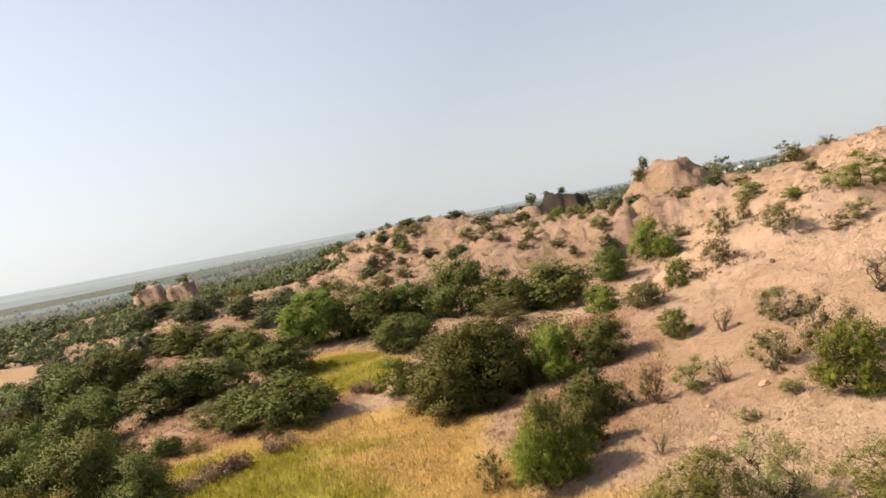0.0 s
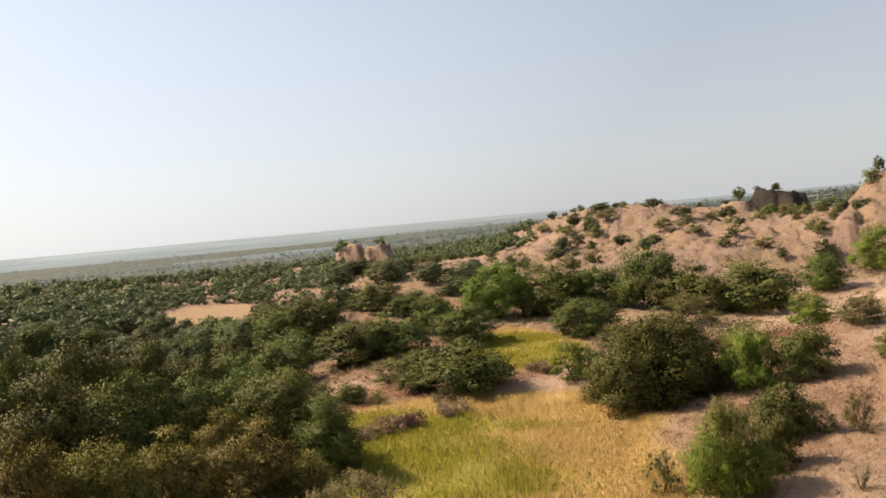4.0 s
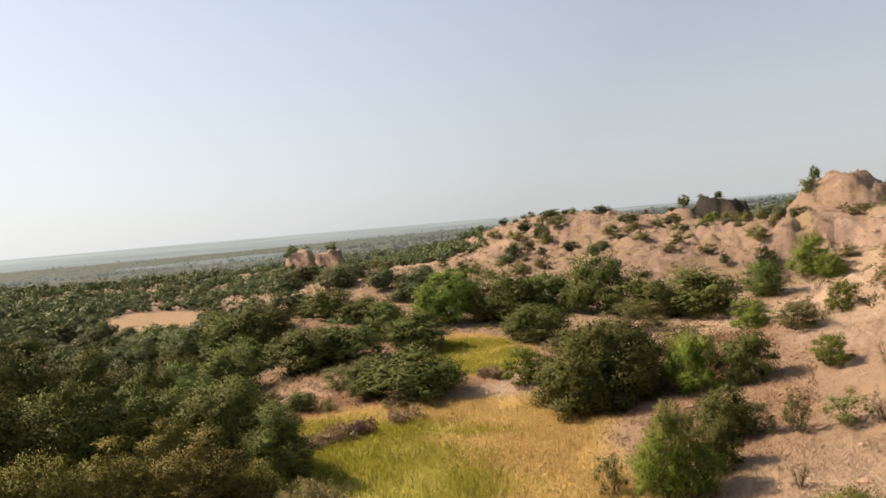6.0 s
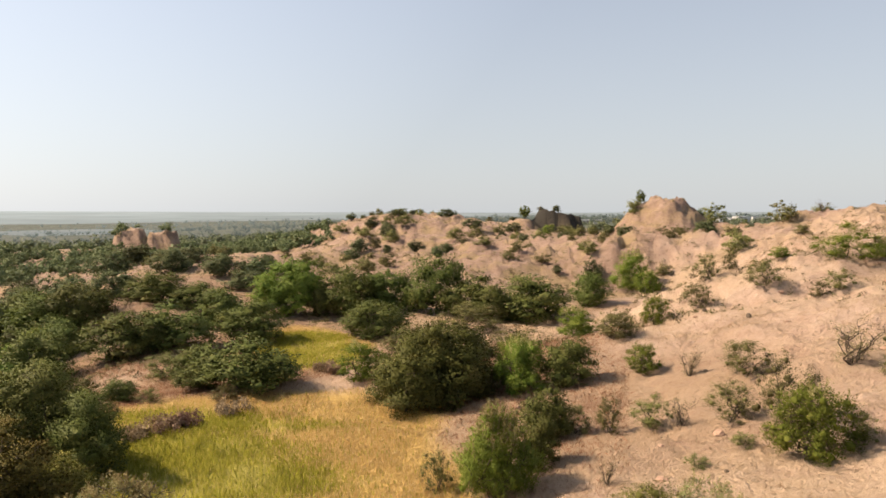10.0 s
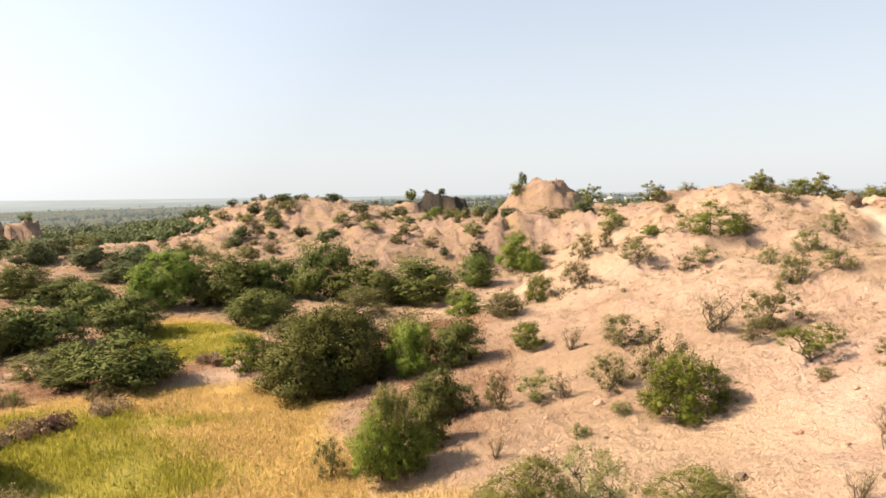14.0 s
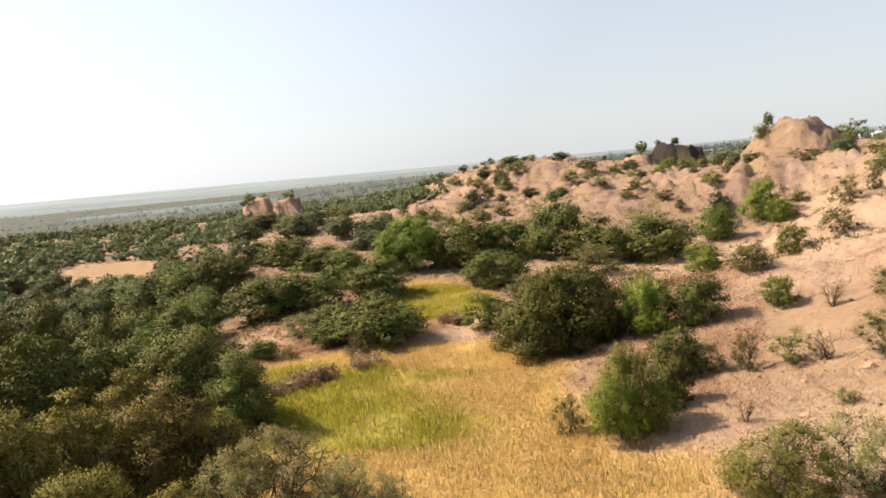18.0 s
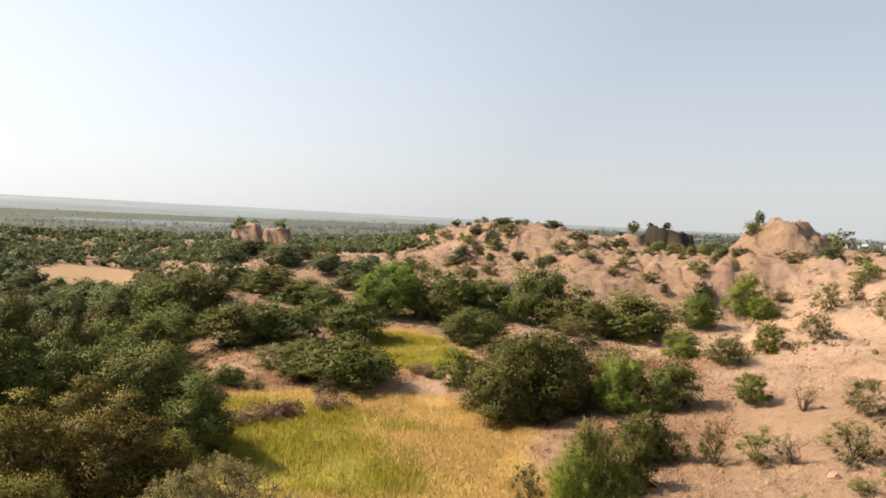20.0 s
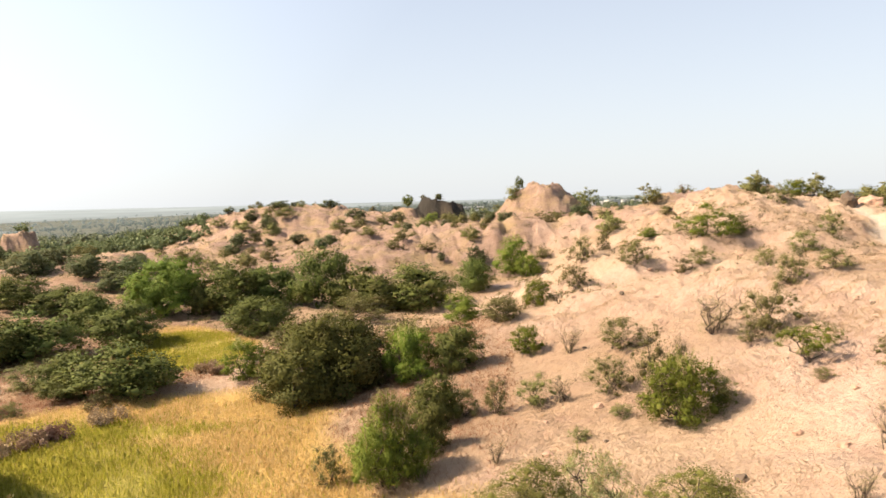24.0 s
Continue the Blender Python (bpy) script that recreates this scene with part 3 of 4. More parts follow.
def bend(rng, a, b, n=5, wob=0.06):
    a, b = np.array(a, float), np.array(b, float)
    k = np.linspace(0, 1, n)[:, None]
    pts = a + (b - a) * k
    pts[1:-1] += rng.normal(0, wob, (n - 2, 3)) * np.linalg.norm(b - a)
    return pts


def plant_form(seed, leaves, material, clumps=16, long=0.05, wide=0.025, low=0.08, flat=1.0, spread_at=0.36, clump=0.17, stems=5,
               fill=0.35, droop=0.0, upright=0.0, twigs=0, trunk_high=0.0, heart=0.45, per=24, shoots=0):
    """The meshes of one plant, one metre wide and high: stems (a list of parts) and crown. Leaves sit on lumps of uneven size, with gaps between."""
    rng = np.random.default_rng(seed)
    mids, sizes = [], []
    swing = rng.uniform(0, 2 * math.pi, 3)
    for i in range(clumps):
        a = 2 * math.pi * (i * 0.618 + rng.uniform(-0.1, 0.1))
        up = 1 - (i + 0.5) / clumps
        size = clump * rng.uniform(0.6, 1.4)
        lobed = 1 + 0.12 * math.sin(2 * a + swing[0]) + 0.1 * math.sin(3 * a + swing[1])
        r = (0.5 - size * 0.8) * (1 - (up ** flat) ** 2) ** 0.5 * rng.uniform(0.6, 1.0) ** 0.5 * spread_at / 0.38 * lobed * (0.74 + 0.26 * math.sin(min(up / 0.4, 1.0) * math.pi / 2))
        h = low + size * 0.5 + (1.0 - low - size * 1.4) * (up if up > 0.12 else rng.uniform(0.0, 0.25)) * rng.uniform(0.8, 1.0) * (0.92 + 0.08 * math.sin(a + swing[2]))
        if i % 4 == 1:
            r, h = r * 0.45, h * rng.uniform(0.6, 1.0)
        mids.append((r * math.cos(a), r * math.sin(a), h))
        sizes.append(size)
    mids, sizes = np.array(mids), np.array(sizes)
    sprigs = max(leaves // per, 12)
    pick = rng.choice(clumps, sprigs, p=sizes ** 2 / (sizes ** 2).sum())
    out = unit(rng, sprigs)
    out[:, 2] = np.where(out[:, 2] < 0, out[:, 2] * 0.7, out[:, 2])
    reach = np.where(rng.random(sprigs) < fill, rng.uniform(0.2, 0.9, sprigs), rng.normal(1.0, 0.17, sprigs))
    places = mids[pick] + out * (sizes[pick] * reach)[:, None] * np.array([1.0, 1.0, 0.85])
    own = rng.integers(0, sprigs, leaves)
    loose = rng.normal(size=(leaves, 3)) * (sizes[pick][own] * rng.uniform(0.16, 0.3, sprigs)[own])[:, None] * np.array([1.0, 1.0, 0.7])
    heads, places, out = places, places[own] + loose, out[own]
    places[:, 2] = np.maximum(places[:, 2], 0.02)
    grow = 0.5 / np.percentile(np.hypot(places[:, 0], places[:, 1]), 95)
    rise = 1.0 / np.percentile(places[:, 2], 98.5)
    fit = np.array([grow, grow, rise])
    places, mids, heads = places * fit, mids * fit, heads * fit
    loose /= np.linalg.norm(loose, axis=1)[:, None] + 1e-9
    whole = places - np.array([0, 0, 0.25])
    whole /= np.linalg.norm(whole, axis=1)[:, None] + 1e-9
    crown = leaf_mesh("crown", places, out * 0.7 + loose * 0.7, long, wide, rng, material, droop, upright, out * 0.7 + whole * 0.45 + loose * 0.25, (mids, sizes[:, None] * fit * heart) if heart else None)
    order = rng.permutation(clumps)[:stems]
    parts = []
    hub = np.array([0, 0, trunk_high])
    if trunk_high:
        parts.append(("trunk", limb_mesh("trunk", [(bend(rng, (0, 0, -0.06), hub, 5, 0.05), np.linspace(0.035, 0.026, 5))], 7)))
    for i in order:
        foot = hub if trunk_high else np.array([rng.uniform(-0.05, 0.05), rng.uniform(-0.05, 0.05), -0.05])
        main = bend(rng, foot, mids[i] * np.array([1, 1, 1.0]), 6, 0.07)
        limbs = [(main, np.linspace(0.015, 0.004, 6))]
        for _ in range(3 + twigs):
            j = rng.integers(2, 6)
            limbs.append((bend(rng, main[j], main[j] + unit(rng, 1)[0] * (0.16, 0.16, 0.12) + (0, 0, 0.07), 4, 0.1), np.linspace(0.007, 0.002, 4)))
        parts.append(("stem", limb_mesh("stem", limbs, 4)))
    if shoots:
        # upright shoots with pale tips over the whole top
        tops = heads[np.argsort(-heads[:, 2] + rng.uniform(0, 0.5, sprigs))[:shoots]]
        n = shoots * 30
        along = np.repeat(tops, 30, axis=0) + np.outer(rng.uniform(0, 1, n), (0, 0, 0.12)) + rng.normal(0, 0.009, (n, 3))
        face = unit(rng, n) + np.array([0, 0, 0.4])
        parts.append(("foliage", leaf_mesh("foliage", along, face / np.linalg.norm(face, axis=1)[:, None], 0.03, 0.009, rng, PALE_TIP, 0.0, 0.7)))
    return parts, crown


def bare_form(seed, stems=9, leaves=160, material=None, tall=1.0):
    """A dry, nearly leafless twiggy shrub."""
    rng = np.random.default_rng(seed)
    parts, tips = [], []
    for s in range(stems):
        a, lean = rng.uniform(0, 6.28), rng.uniform(0.1, 0.45)
        end = np.array([math.cos(a) * lean, math.sin(a) * lean, rng.uniform(0.6, 1.0) * tall])
        main = bend(rng, (0, 0, -0.05), end, 6, 0.06)
        limbs = [(main, np.linspace(0.016, 0.004, 6))]
        for _ in range(9):
            j = rng.integers(1, 6)
            stop = main[j] + unit(rng, 1)[0] * 0.16 + (0, 0, 0.12)
            limbs.append((bend(rng, main[j], stop, 4, 0.12), np.linspace(0.006, 0.002, 4)))
            tips.append(stop)
        parts.append(("stem", limb_mesh("stem", limbs, 3)))
    tips = np.array(tips)
    spots = tips[rng.integers(0, len(tips), leaves)] + rng.normal(0, 0.04, (leaves, 3))
    return parts, leaf_mesh("crown", spots, unit(rng, leaves), 0.035, 0.013, rng, material or DRY_LEAF)


FORMS = {}


def forms(kind):
    """The variants of a kind of plant, built once."""
    if kind not in FORMS:
        FORMS[kind] = {
            "thorn_tree": lambda: [plant_form(s, 13000, DARK_LEAF, 24, 0.034, 0.021, 0.0, 1.4, 0.40, 0.15, 5, 0.1, 0.0, 0.1, 0, 0.0, 0.38, 30) for s in (1, 2, 3, 31)],
            "thicket_tree": lambda: [plant_form(s, 36000, DENSE_LEAF, 28, 0.023, 0.013, 0.0, 1.3, 0.42, 0.14, 7, 0.12, 0.0, 0.2, 2, 0.0, 0.36, 34) for s in (35, 36, 41)],
            "thicket_shrub": lambda: [plant_form(s, 36000, THICKET_LEAF, 34, 0.025, 0.011, 0.0, 1.2, 0.43, 0.13, 9, 0.15, 0.0, 0.4, 4, 0.0, 0.3, 28) for s in (37, 38)],
            "deep_tree": lambda: [plant_form(s, 14000, WOOD_LEAF, 28, 0.032, 0.02, 0.0, 1.5, 0.40, 0.145, 5, 0.1, 0.0, 0.1, 0, 0.0, 0.38, 30) for s in (4, 5, 6)],
            "green_tree": lambda: [plant_form(s, 22000, TREE_LEAF, 34, 0.027, 0.017, 0.05, 2.0, 0.38, 0.13, 5, 0.1, 0.15, 0.0, 0, 0.06, 0.4, 30) for s in (7, 8)],
            "green_shrub": lambda: [plant_form(s, 15000, GREEN_LEAF, 34, 0.032, 0.012, 0.0, 1.5, 0.42, 0.12, 9, 0.35, 0.0, 0.45, 4, 0.0, 0.35, 24, 24) for s in (9, 10)],
            "open_shrub": lambda: [plant_form(s, 9000, GREEN_LEAF, 30, 0.026, 0.011, 0.04, 1.0, 0.42, 0.12, 9, 0.45, 0.0, 0.1, 3, 0.0, 0.3) for s in (33, 34)],
            "olive_shrub": lambda: [plant_form(s, 9000, OLIVE_LEAF, 26, 0.028, 0.011, 0.0, 1.1, 0.42, 0.12, 7, 0.45, 0.0, 0.2, 3, 0.0, 0.3, 20) for s in (11, 12, 13)],
            "leafy_shrub": lambda: [plant_form(15, 30000, SHRUB_LEAF, 52, 0.036, 0.011, 0.0, 1.4, 0.42, 0.11, 9, 0.3, 0.0, 0.7, 3, 0.0, 0.2, 22, 190)],
            "pale_shrub": lambda: [plant_form(s, 28000, PALE_LEAF, 44, 0.022, 0.009, 0.0, 1.1, 0.43, 0.12, 9, 0.35, 0.0, 0.25, 5, 0.0, 0.3) for s in (16, 17)],
            "pod_shrub": lambda: [plant_form(s, 7000, POD_LEAF, 44, 0.03, 0.012, 0.0, 1.0, 0.42, 0.11, 14, 0.5, 0.0, 0.45, 9, 0.0, 0.0, 20, 90) for s in (39, 40)],
            "umbrella_tree": lambda: [plant_form(18, 7000, GREEN_LEAF, 24, 0.026, 0.013, 0.4, 0.9, 0.42, 0.11, 5, 0.4, 0.1, 0.0, 3, 0.12, 0.3)],
            "lone_tree": lambda: [plant_form(s, 4000, DARK_LEAF, 16, 0.045, 0.026, 0.18, 1.2, 0.38, 0.15, 5, 0.3, 0.0, 0.0, 0, 0.25, 0.55) for s in (19, 20)],
            "bare_shrub": lambda: [bare_form(s, 9, 1500) for s in (21, 22)],
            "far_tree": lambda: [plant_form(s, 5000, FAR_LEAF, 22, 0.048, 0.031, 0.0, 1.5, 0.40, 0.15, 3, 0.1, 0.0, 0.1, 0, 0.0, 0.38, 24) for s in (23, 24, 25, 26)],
            "far_shrub": lambda: [plant_form(s, 2400, OLIVE_LEAF, 14, 0.06, 0.032, 0.0, 1.4, 0.38, 0.15, 4, 0.2, 0.0, 0.1, 0, 0.0, 0.35) for s in (27, 28, 29)],
        }[kind]()
    return FORMS[kind]


LABELS = {
    "thorn_tree": ("dark green domed thorn tree with foliage to the ground", "tree"),
    "deep_tree": ("deep green dense rounded tree in the valley", "tree"),
    "green_tree": ("bright green round tree standing beside the field", "tree"),
    "green_shrub": ("fresh green leafy shrub on dry ground", "shrub"),
    "olive_shrub": ("grey-olive scrubby bush on the bare slope", "shrub"),
    "open_shrub": ("open-branched green thorn bush on the slope's brow", "shrub"),
    "thicket_tree": ("dark olive thorn tree in the thicket below", "tree"),
    "thicket_shrub": ("brownish-olive dense twiggy bush in the thicket", "shrub"),
    "pod_shrub": ("pale grey-green bush with bare shoots and pods", "shrub"),
    "leafy_shrub": ("large green shrub with pale upright leaf tips", "shrub"),
    "pale_shrub": ("pale olive twiggy bush with dry seed pods", "shrub"),
    "umbrella_tree": ("small flat-topped thorn tree on the dry slope", "tree"),
    "lone_tree": ("small dark tree standing on the ridge top", "tree"),
    "bare_shrub": ("dry brown leafless twiggy bush on the slope", "shrub"),
    "far_tree": ("dark green thorn tree on the distant low hills", "tree"),
    "far_shrub": ("grey-olive bush on the distant eroded slope", "shrub"),
}
GROUPS = {"far_tree": "trees on the low hills", "far_shrub": "bushes on the far slopes", "olive_shrub": "bushes on the near slope", "thorn_tree": "thorn trees of the valley"}
PLACED = []


def plant(kind, bearing, away, wide, high, variant=0):
    """Plants one of a kind at a bearing and distance from the viewpoint, rooted in the ground."""
    x, y = away * math.sin(radians(bearing)), away * math.cos(radians(bearing))
    z = float(ground(np.array([x]), np.array([y]))[0])
    choice = forms(kind)
    parts, crown = choice[variant % len(choice)]
    PLACED.append((x, y, wide / 2))
    root = new("tree" if "tree" in kind else "shrub")
    spin = (x * 12.9898 + y * 78.233) % 6.283
    root.matrix_basis = Matrix.LocRotScale((x, y, z - 0.05 * high), Euler((0, 0, spin)), (wide, wide, high))
    for name, me in parts + [("crown", crown)]:
        ob = new(name, me)
        ob.parent = root
        if name == "foliage":
            tagged(ob, "pale upright seed heads", kind="stuff")
    label, category = LABELS[kind]
    return tagged(root, label, category, GROUPS.get(kind, ""))

# ---- plants by name and place ----
plant("leafy_shrub", 5.4, 20.0, 2.30, 2.40, 1)
plant("thorn_tree", 9.2, 21.6, 1.20, 1.60, 2)
plant("olive_shrub", 0.6, 20.6, 1.00, 1.20, 3)
plant("thorn_tree", 9.5, 24.7, 1.93, 1.72, 4)
plant("olive_shrub", 11.9, 24.9, 1.23, 1.02, 5)
plant("olive_shrub", 14.4, 24.5, 1.05, 1.25, 6)
plant("olive_shrub", 17.7, 24.5, 1.45, 1.05, 7)
plant("bare_shrub", 20.0, 24.2, 1.19, 0.95, 8)
plant("olive_shrub", 23.6, 24.1, 1.64, 1.21, 9)
plant("green_shrub", 29.0, 21.3, 2.30, 1.90, 10)
plant("olive_shrub", 27.4, 22.6, 2.00, 2.30, 10)
plant("olive_shrub", 32.0, 21.9, 1.11, 0.83, 11)
plant("olive_shrub", 24.4, 21.9, 0.87, 0.40, 12)
plant("olive_shrub", 21.1, 20.5, 0.72, 0.38, 13)
plant("pale_shrub", 16.8, 14.6, 2.30, 1.60, 14)
plant("pod_shrub", 22.3, 15.2, 1.70, 1.50, 15)
plant("pale_shrub", 30.4, 14.0, 2.25, 1.07, 16)
plant("bare_shrub", 14.3, 19.6, 0.82, 0.66, 17)
plant("green_shrub", 17.0, 32.1, 1.60, 1.19, 18)
plant("bare_shrub", 20.4, 30.3, 1.47, 1.03, 19)
plant("olive_shrub", 24.6, 28.9, 2.09, 1.30, 20)
plant("bare_shrub", 31.3, 28.2, 2.47, 1.39, 21)
plant("olive_shrub", 35.3, 28.7, 2.17, 1.78, 22)
plant("olive_shrub", 33.9, 26.7, 0.97, 0.75, 23)
plant("umbrella_tree", 37.9, 23.8, 1.91, 1.22, 24)
plant("olive_shrub", 43.4, 21.9, 1.40, 0.91, 25)
plant("olive_shrub", 46.2, 24.3, 1.55, 0.66, 26)
plant("olive_shrub", 50.0, 35.2, 2.09, 1.06, 27)
plant("olive_shrub", 46.2, 37.6, 0.90, 0.60, 28)
plant("olive_shrub", 50.4, 27.4, 1.63, 0.82, 29)
plant("bare_shrub", 42.9, 17.2, 0.78, 1.03, 30)
plant("bare_shrub", 41.1, 14.1, 0.89, 0.65, 31)
plant("pale_shrub", 47.1, 11.5, 1.44, 1.20, 32)
plant("olive_shrub", 51.7, 12.1, 1.39, 1.39, 33)
plant("olive_shrub", 45.2, 20.3, 0.46, 0.27, 34)
plant("olive_shrub", 38.8, 22.3, 0.72, 0.36, 35)
plant("olive_shrub", 25.6, 42.3, 1.87, 1.41, 36)
plant("olive_shrub", 30.5, 41.6, 1.52, 1.06, 37)
plant("olive_shrub", 29.2, 41.4, 1.19, 0.86, 38)
plant("olive_shrub", 21.1, 41.9, 1.86, 1.26, 39)
plant("green_shrub", 17.9, 41.2, 1.64, 1.51, 40)
plant("olive_shrub", 15.2, 38.4, 2.20, 1.29, 41)
plant("olive_shrub", 35.0, 39.6, 1.13, 1.01, 42)
plant("olive_shrub", 36.8, 32.9, 1.36, 1.52, 43)
plant("olive_shrub", 37.6, 44.5, 1.83, 1.27, 44)
plant("olive_shrub", 39.4, 33.9, 1.61, 0.86, 45)
plant("olive_shrub", 39.2, 46.5, 1.33, 1.48, 46)
plant("open_shrub", 31.3, 46.9, 4.32, 2.27, 47)
plant("olive_shrub", 33.1, 48.0, 1.90, 1.14, 48)
plant("olive_shrub", 36.0, 60.9, 2.20, 1.50, 49)
plant("far_shrub", 23.7, 73.2, 3.01, 2.31, 50)
plant("olive_shrub", 21.6, 45.3, 1.51, 1.51, 51)
plant("olive_shrub", 23.2, 46.1, 1.03, 1.32, 52)
plant("green_shrub", 26.7, 47.2, 1.57, 0.60, 53)
plant("far_shrub", 28.0, 72.5, 1.72, 0.92, 54)
plant("green_shrub", 16.2, 70.2, 4.16, 3.44, 55)
plant("green_shrub", 17.3, 67.4, 2.36, 2.04, 56)
plant("far_shrub", 18.2, 68.4, 1.42, 0.76, 57)
plant("deep_tree", 12.9, 61.0, 3.76, 2.74, 58)
plant("thorn_tree", 8.4, 54.6, 6.40, 3.40, 59)
plant("thorn_tree", 4.0, 54.6, 5.40, 3.30, 60)
plant("deep_tree", 0.8, 57.0, 4.80, 4.40, 61)
plant("deep_tree", -6.0, 57.4, 5.80, 3.60, 62)
plant("green_tree", -11.2, 57.5, 5.70, 4.30, 63)
plant("thorn_tree", -8.6, 56.4, 2.60, 2.60, 64)
plant("deep_tree", -3.2, 58.6, 4.40, 3.20, 64)
plant("thicket_tree", -1.2, 31.0, 3.60, 2.50, 66)
plant("green_shrub", 7.5, 30.8, 2.30, 2.30, 68)
plant("thorn_tree", -4.1, 48.5, 4.90, 2.40, 65)
plant("thicket_tree", 0.0, 30.9, 4.95, 3.42, 66)
plant("thicket_tree", 2.6, 32.4, 4.20, 2.90, 67)
plant("green_shrub", 7.2, 31.9, 2.32, 2.27, 68)
plant("green_shrub", 12.0, 43.3, 2.89, 1.65, 69)
plant("thorn_tree", 11.2, 31.6, 2.60, 2.00, 70)
plant("olive_shrub", 14.9, 38.0, 2.18, 1.39, 71)
plant("olive_shrub", 3.2, 49.2, 4.68, 2.10, 72)
plant("green_shrub", -5.5, 35.2, 2.50, 1.90, 73)
plant("olive_shrub", -1.8, 42.7, 3.07, 1.36, 74)
plant("olive_shrub", 6.7, 39.3, 3.13, 1.25, 75)
plant("lone_tree", 16.7, 106.2, 1.35, 2.19, 76)
plant("lone_tree", 7.7, 148.7, 2.36, 2.83, 77)
plant("far_shrub", 8.9, 149.1, 1.66, 0.83, 78)
plant("far_shrub", 22.0, 314.6, 9.50, 7.50, 79)
plant("far_shrub", 26.7, 86.5, 3.14, 2.19, 80)
plant("bare_shrub", 29.3, 89.8, 1.85, 1.14, 81)
plant("far_shrub", 34.1, 77.1, 3.16, 1.95, 82)
plant("far_shrub", 34.5, 77.7, 2.09, 2.46, 83)
plant("green_shrub", 36.9, 77.6, 2.82, 1.72, 84)
plant("far_shrub", 38.2, 83.1, 2.76, 2.10, 85)
plant("open_shrub", 44.2, 141.9, 9.44, 4.72, 86)
plant("far_shrub", 48.6, 87.9, 5.54, 1.39, 87)
plant("far_shrub", 46.8, 90.8, 4.30, 1.29, 88)
plant("far_shrub", 50.5, 86.3, 4.08, 1.36, 89)
plant("far_shrub", 46.0, 154.3, 7.33, 3.18, 90)
plant("green_shrub", 9.6, 113.5, 2.52, 1.62, 91)
plant("far_shrub", 18.6, 80.7, 2.68, 1.66, 92)
plant("far_shrub", 16.2, 103.0, 2.61, 2.12, 93)
plant("far_shrub", 6.5, 78.1, 2.23, 1.36, 94)
plant("far_shrub", 12.8, 77.1, 1.84, 1.59, 95)
plant("far_shrub", 10.9, 115.8, 2.75, 1.28, 96)
plant("far_shrub", 14.9, 298.0, 3.79, 2.84, 97)
plant("far_tree", 47.5, 153.1, 4.29, 1.78, 98)
plant("far_tree", 46.7, 153.0, 2.86, 2.04, 99)
plant("far_tree", 49.3, 181.4, 4.07, 2.11, 100)
plant("far_shrub", 43.0, 169.6, 8.06, 2.69, 101)
plant("far_shrub", 13.8, 263.4, 4.18, 2.09, 102)
plant("far_shrub", 9.2, 77.3, 1.84, 0.98, 103)
plant("far_shrub", 5.7, 108.7, 2.58, 1.21, 104)
plant("far_shrub", 2.3, 96.8, 3.07, 1.53, 105)
plant("far_shrub", 4.4, 88.6, 2.39, 1.12, 106)
plant("far_tree", 3.5, 108.7, 3.05, 1.27, 107)
plant("far_tree", 1.4, 133.0, 3.73, 1.55, 108)
plant("far_tree", -2.4, 124.9, 4.20, 1.24, 109)
plant("far_tree", -6.2, 137.3, 2.57, 1.03, 110)
plant("far_shrub", -1.8, 112.7, 3.56, 1.60, 111)
plant("far_shrub", -5.1, 108.4, 3.43, 1.37, 112)
plant("far_shrub", -7.0, 120.2, 2.86, 1.52, 113)
plant("thorn_tree", -14.2, 48.5, 4.53, 2.50, 114)
plant("thorn_tree", -16.2, 52.9, 4.15, 2.55, 115)
plant("thorn_tree", -20.0, 47.5, 5.15, 2.61, 116)
plant("thorn_tree", -23.1, 47.6, 4.91, 2.62, 117)
plant("thorn_tree", -18.0, 39.6, 3.00, 1.67, 118)
plant("thorn_tree", -14.4, 35.4, 5.00, 2.25, 119)
plant("green_shrub", -12.1, 36.1, 1.58, 1.29, 120)
plant("thorn_tree", -20.9, 60.9, 5.11, 2.22, 121)
plant("thorn_tree", -18.3, 58.8, 4.38, 1.95, 122)
plant("far_tree", -23.9, 63.7, 4.15, 2.32, 123)
plant("far_tree", -16.2, 78.9, 4.41, 2.23, 124)
plant("far_tree", -14.5, 73.1, 4.77, 1.82, 125)
plant("far_tree", -24.2, 106.5, 5.97, 3.54, 126)
plant("far_tree", -19.8, 86.6, 5.65, 2.59, 127)
plant("far_tree", -22.3, 112.6, 6.31, 2.81, 128)
plant("far_tree", -10.8, 73.4, 3.43, 1.59, 129)
plant("olive_shrub", -16.4, 60.8, 2.90, 1.45, 130)
plant("far_tree", -13.5, 79.0, 4.42, 1.97, 131)
plant("far_tree", -18.3, 92.6, 4.32, 1.84, 132)
plant("thorn_tree", -25.9, 57.8, 4.86, 2.88, 133)
plant("deep_tree", -28.1, 58.7, 6.05, 3.23, 134)
plant("far_tree", -29.8, 70.8, 3.34, 2.63, 405)
plant("deep_tree", -32.4, 71.7, 3.23, 2.85, 406)
plant("far_tree", -30.9, 68.9, 4.27, 3.39, 407)
plant("green_shrub", -29.7, 53.4, 3.42, 1.96, 136)
plant("deep_tree", -33.3, 77.6, 5.82, 3.24, 137)
plant("far_tree", -34.2, 74.4, 4.29, 3.17, 414)
plant("deep_tree", -35.3, 72.5, 3.24, 2.77, 415)
plant("thicket_tree", -29.0, 27.0, 3.60, 3.20, 139)
plant("thicket_tree", -26.0, 25.0, 2.80, 2.60, 140)
# bush added to darken the patch of black shade at the tree's foot
plant("thicket_shrub", -27.8, 21.4, 2.20, 1.60, 142)
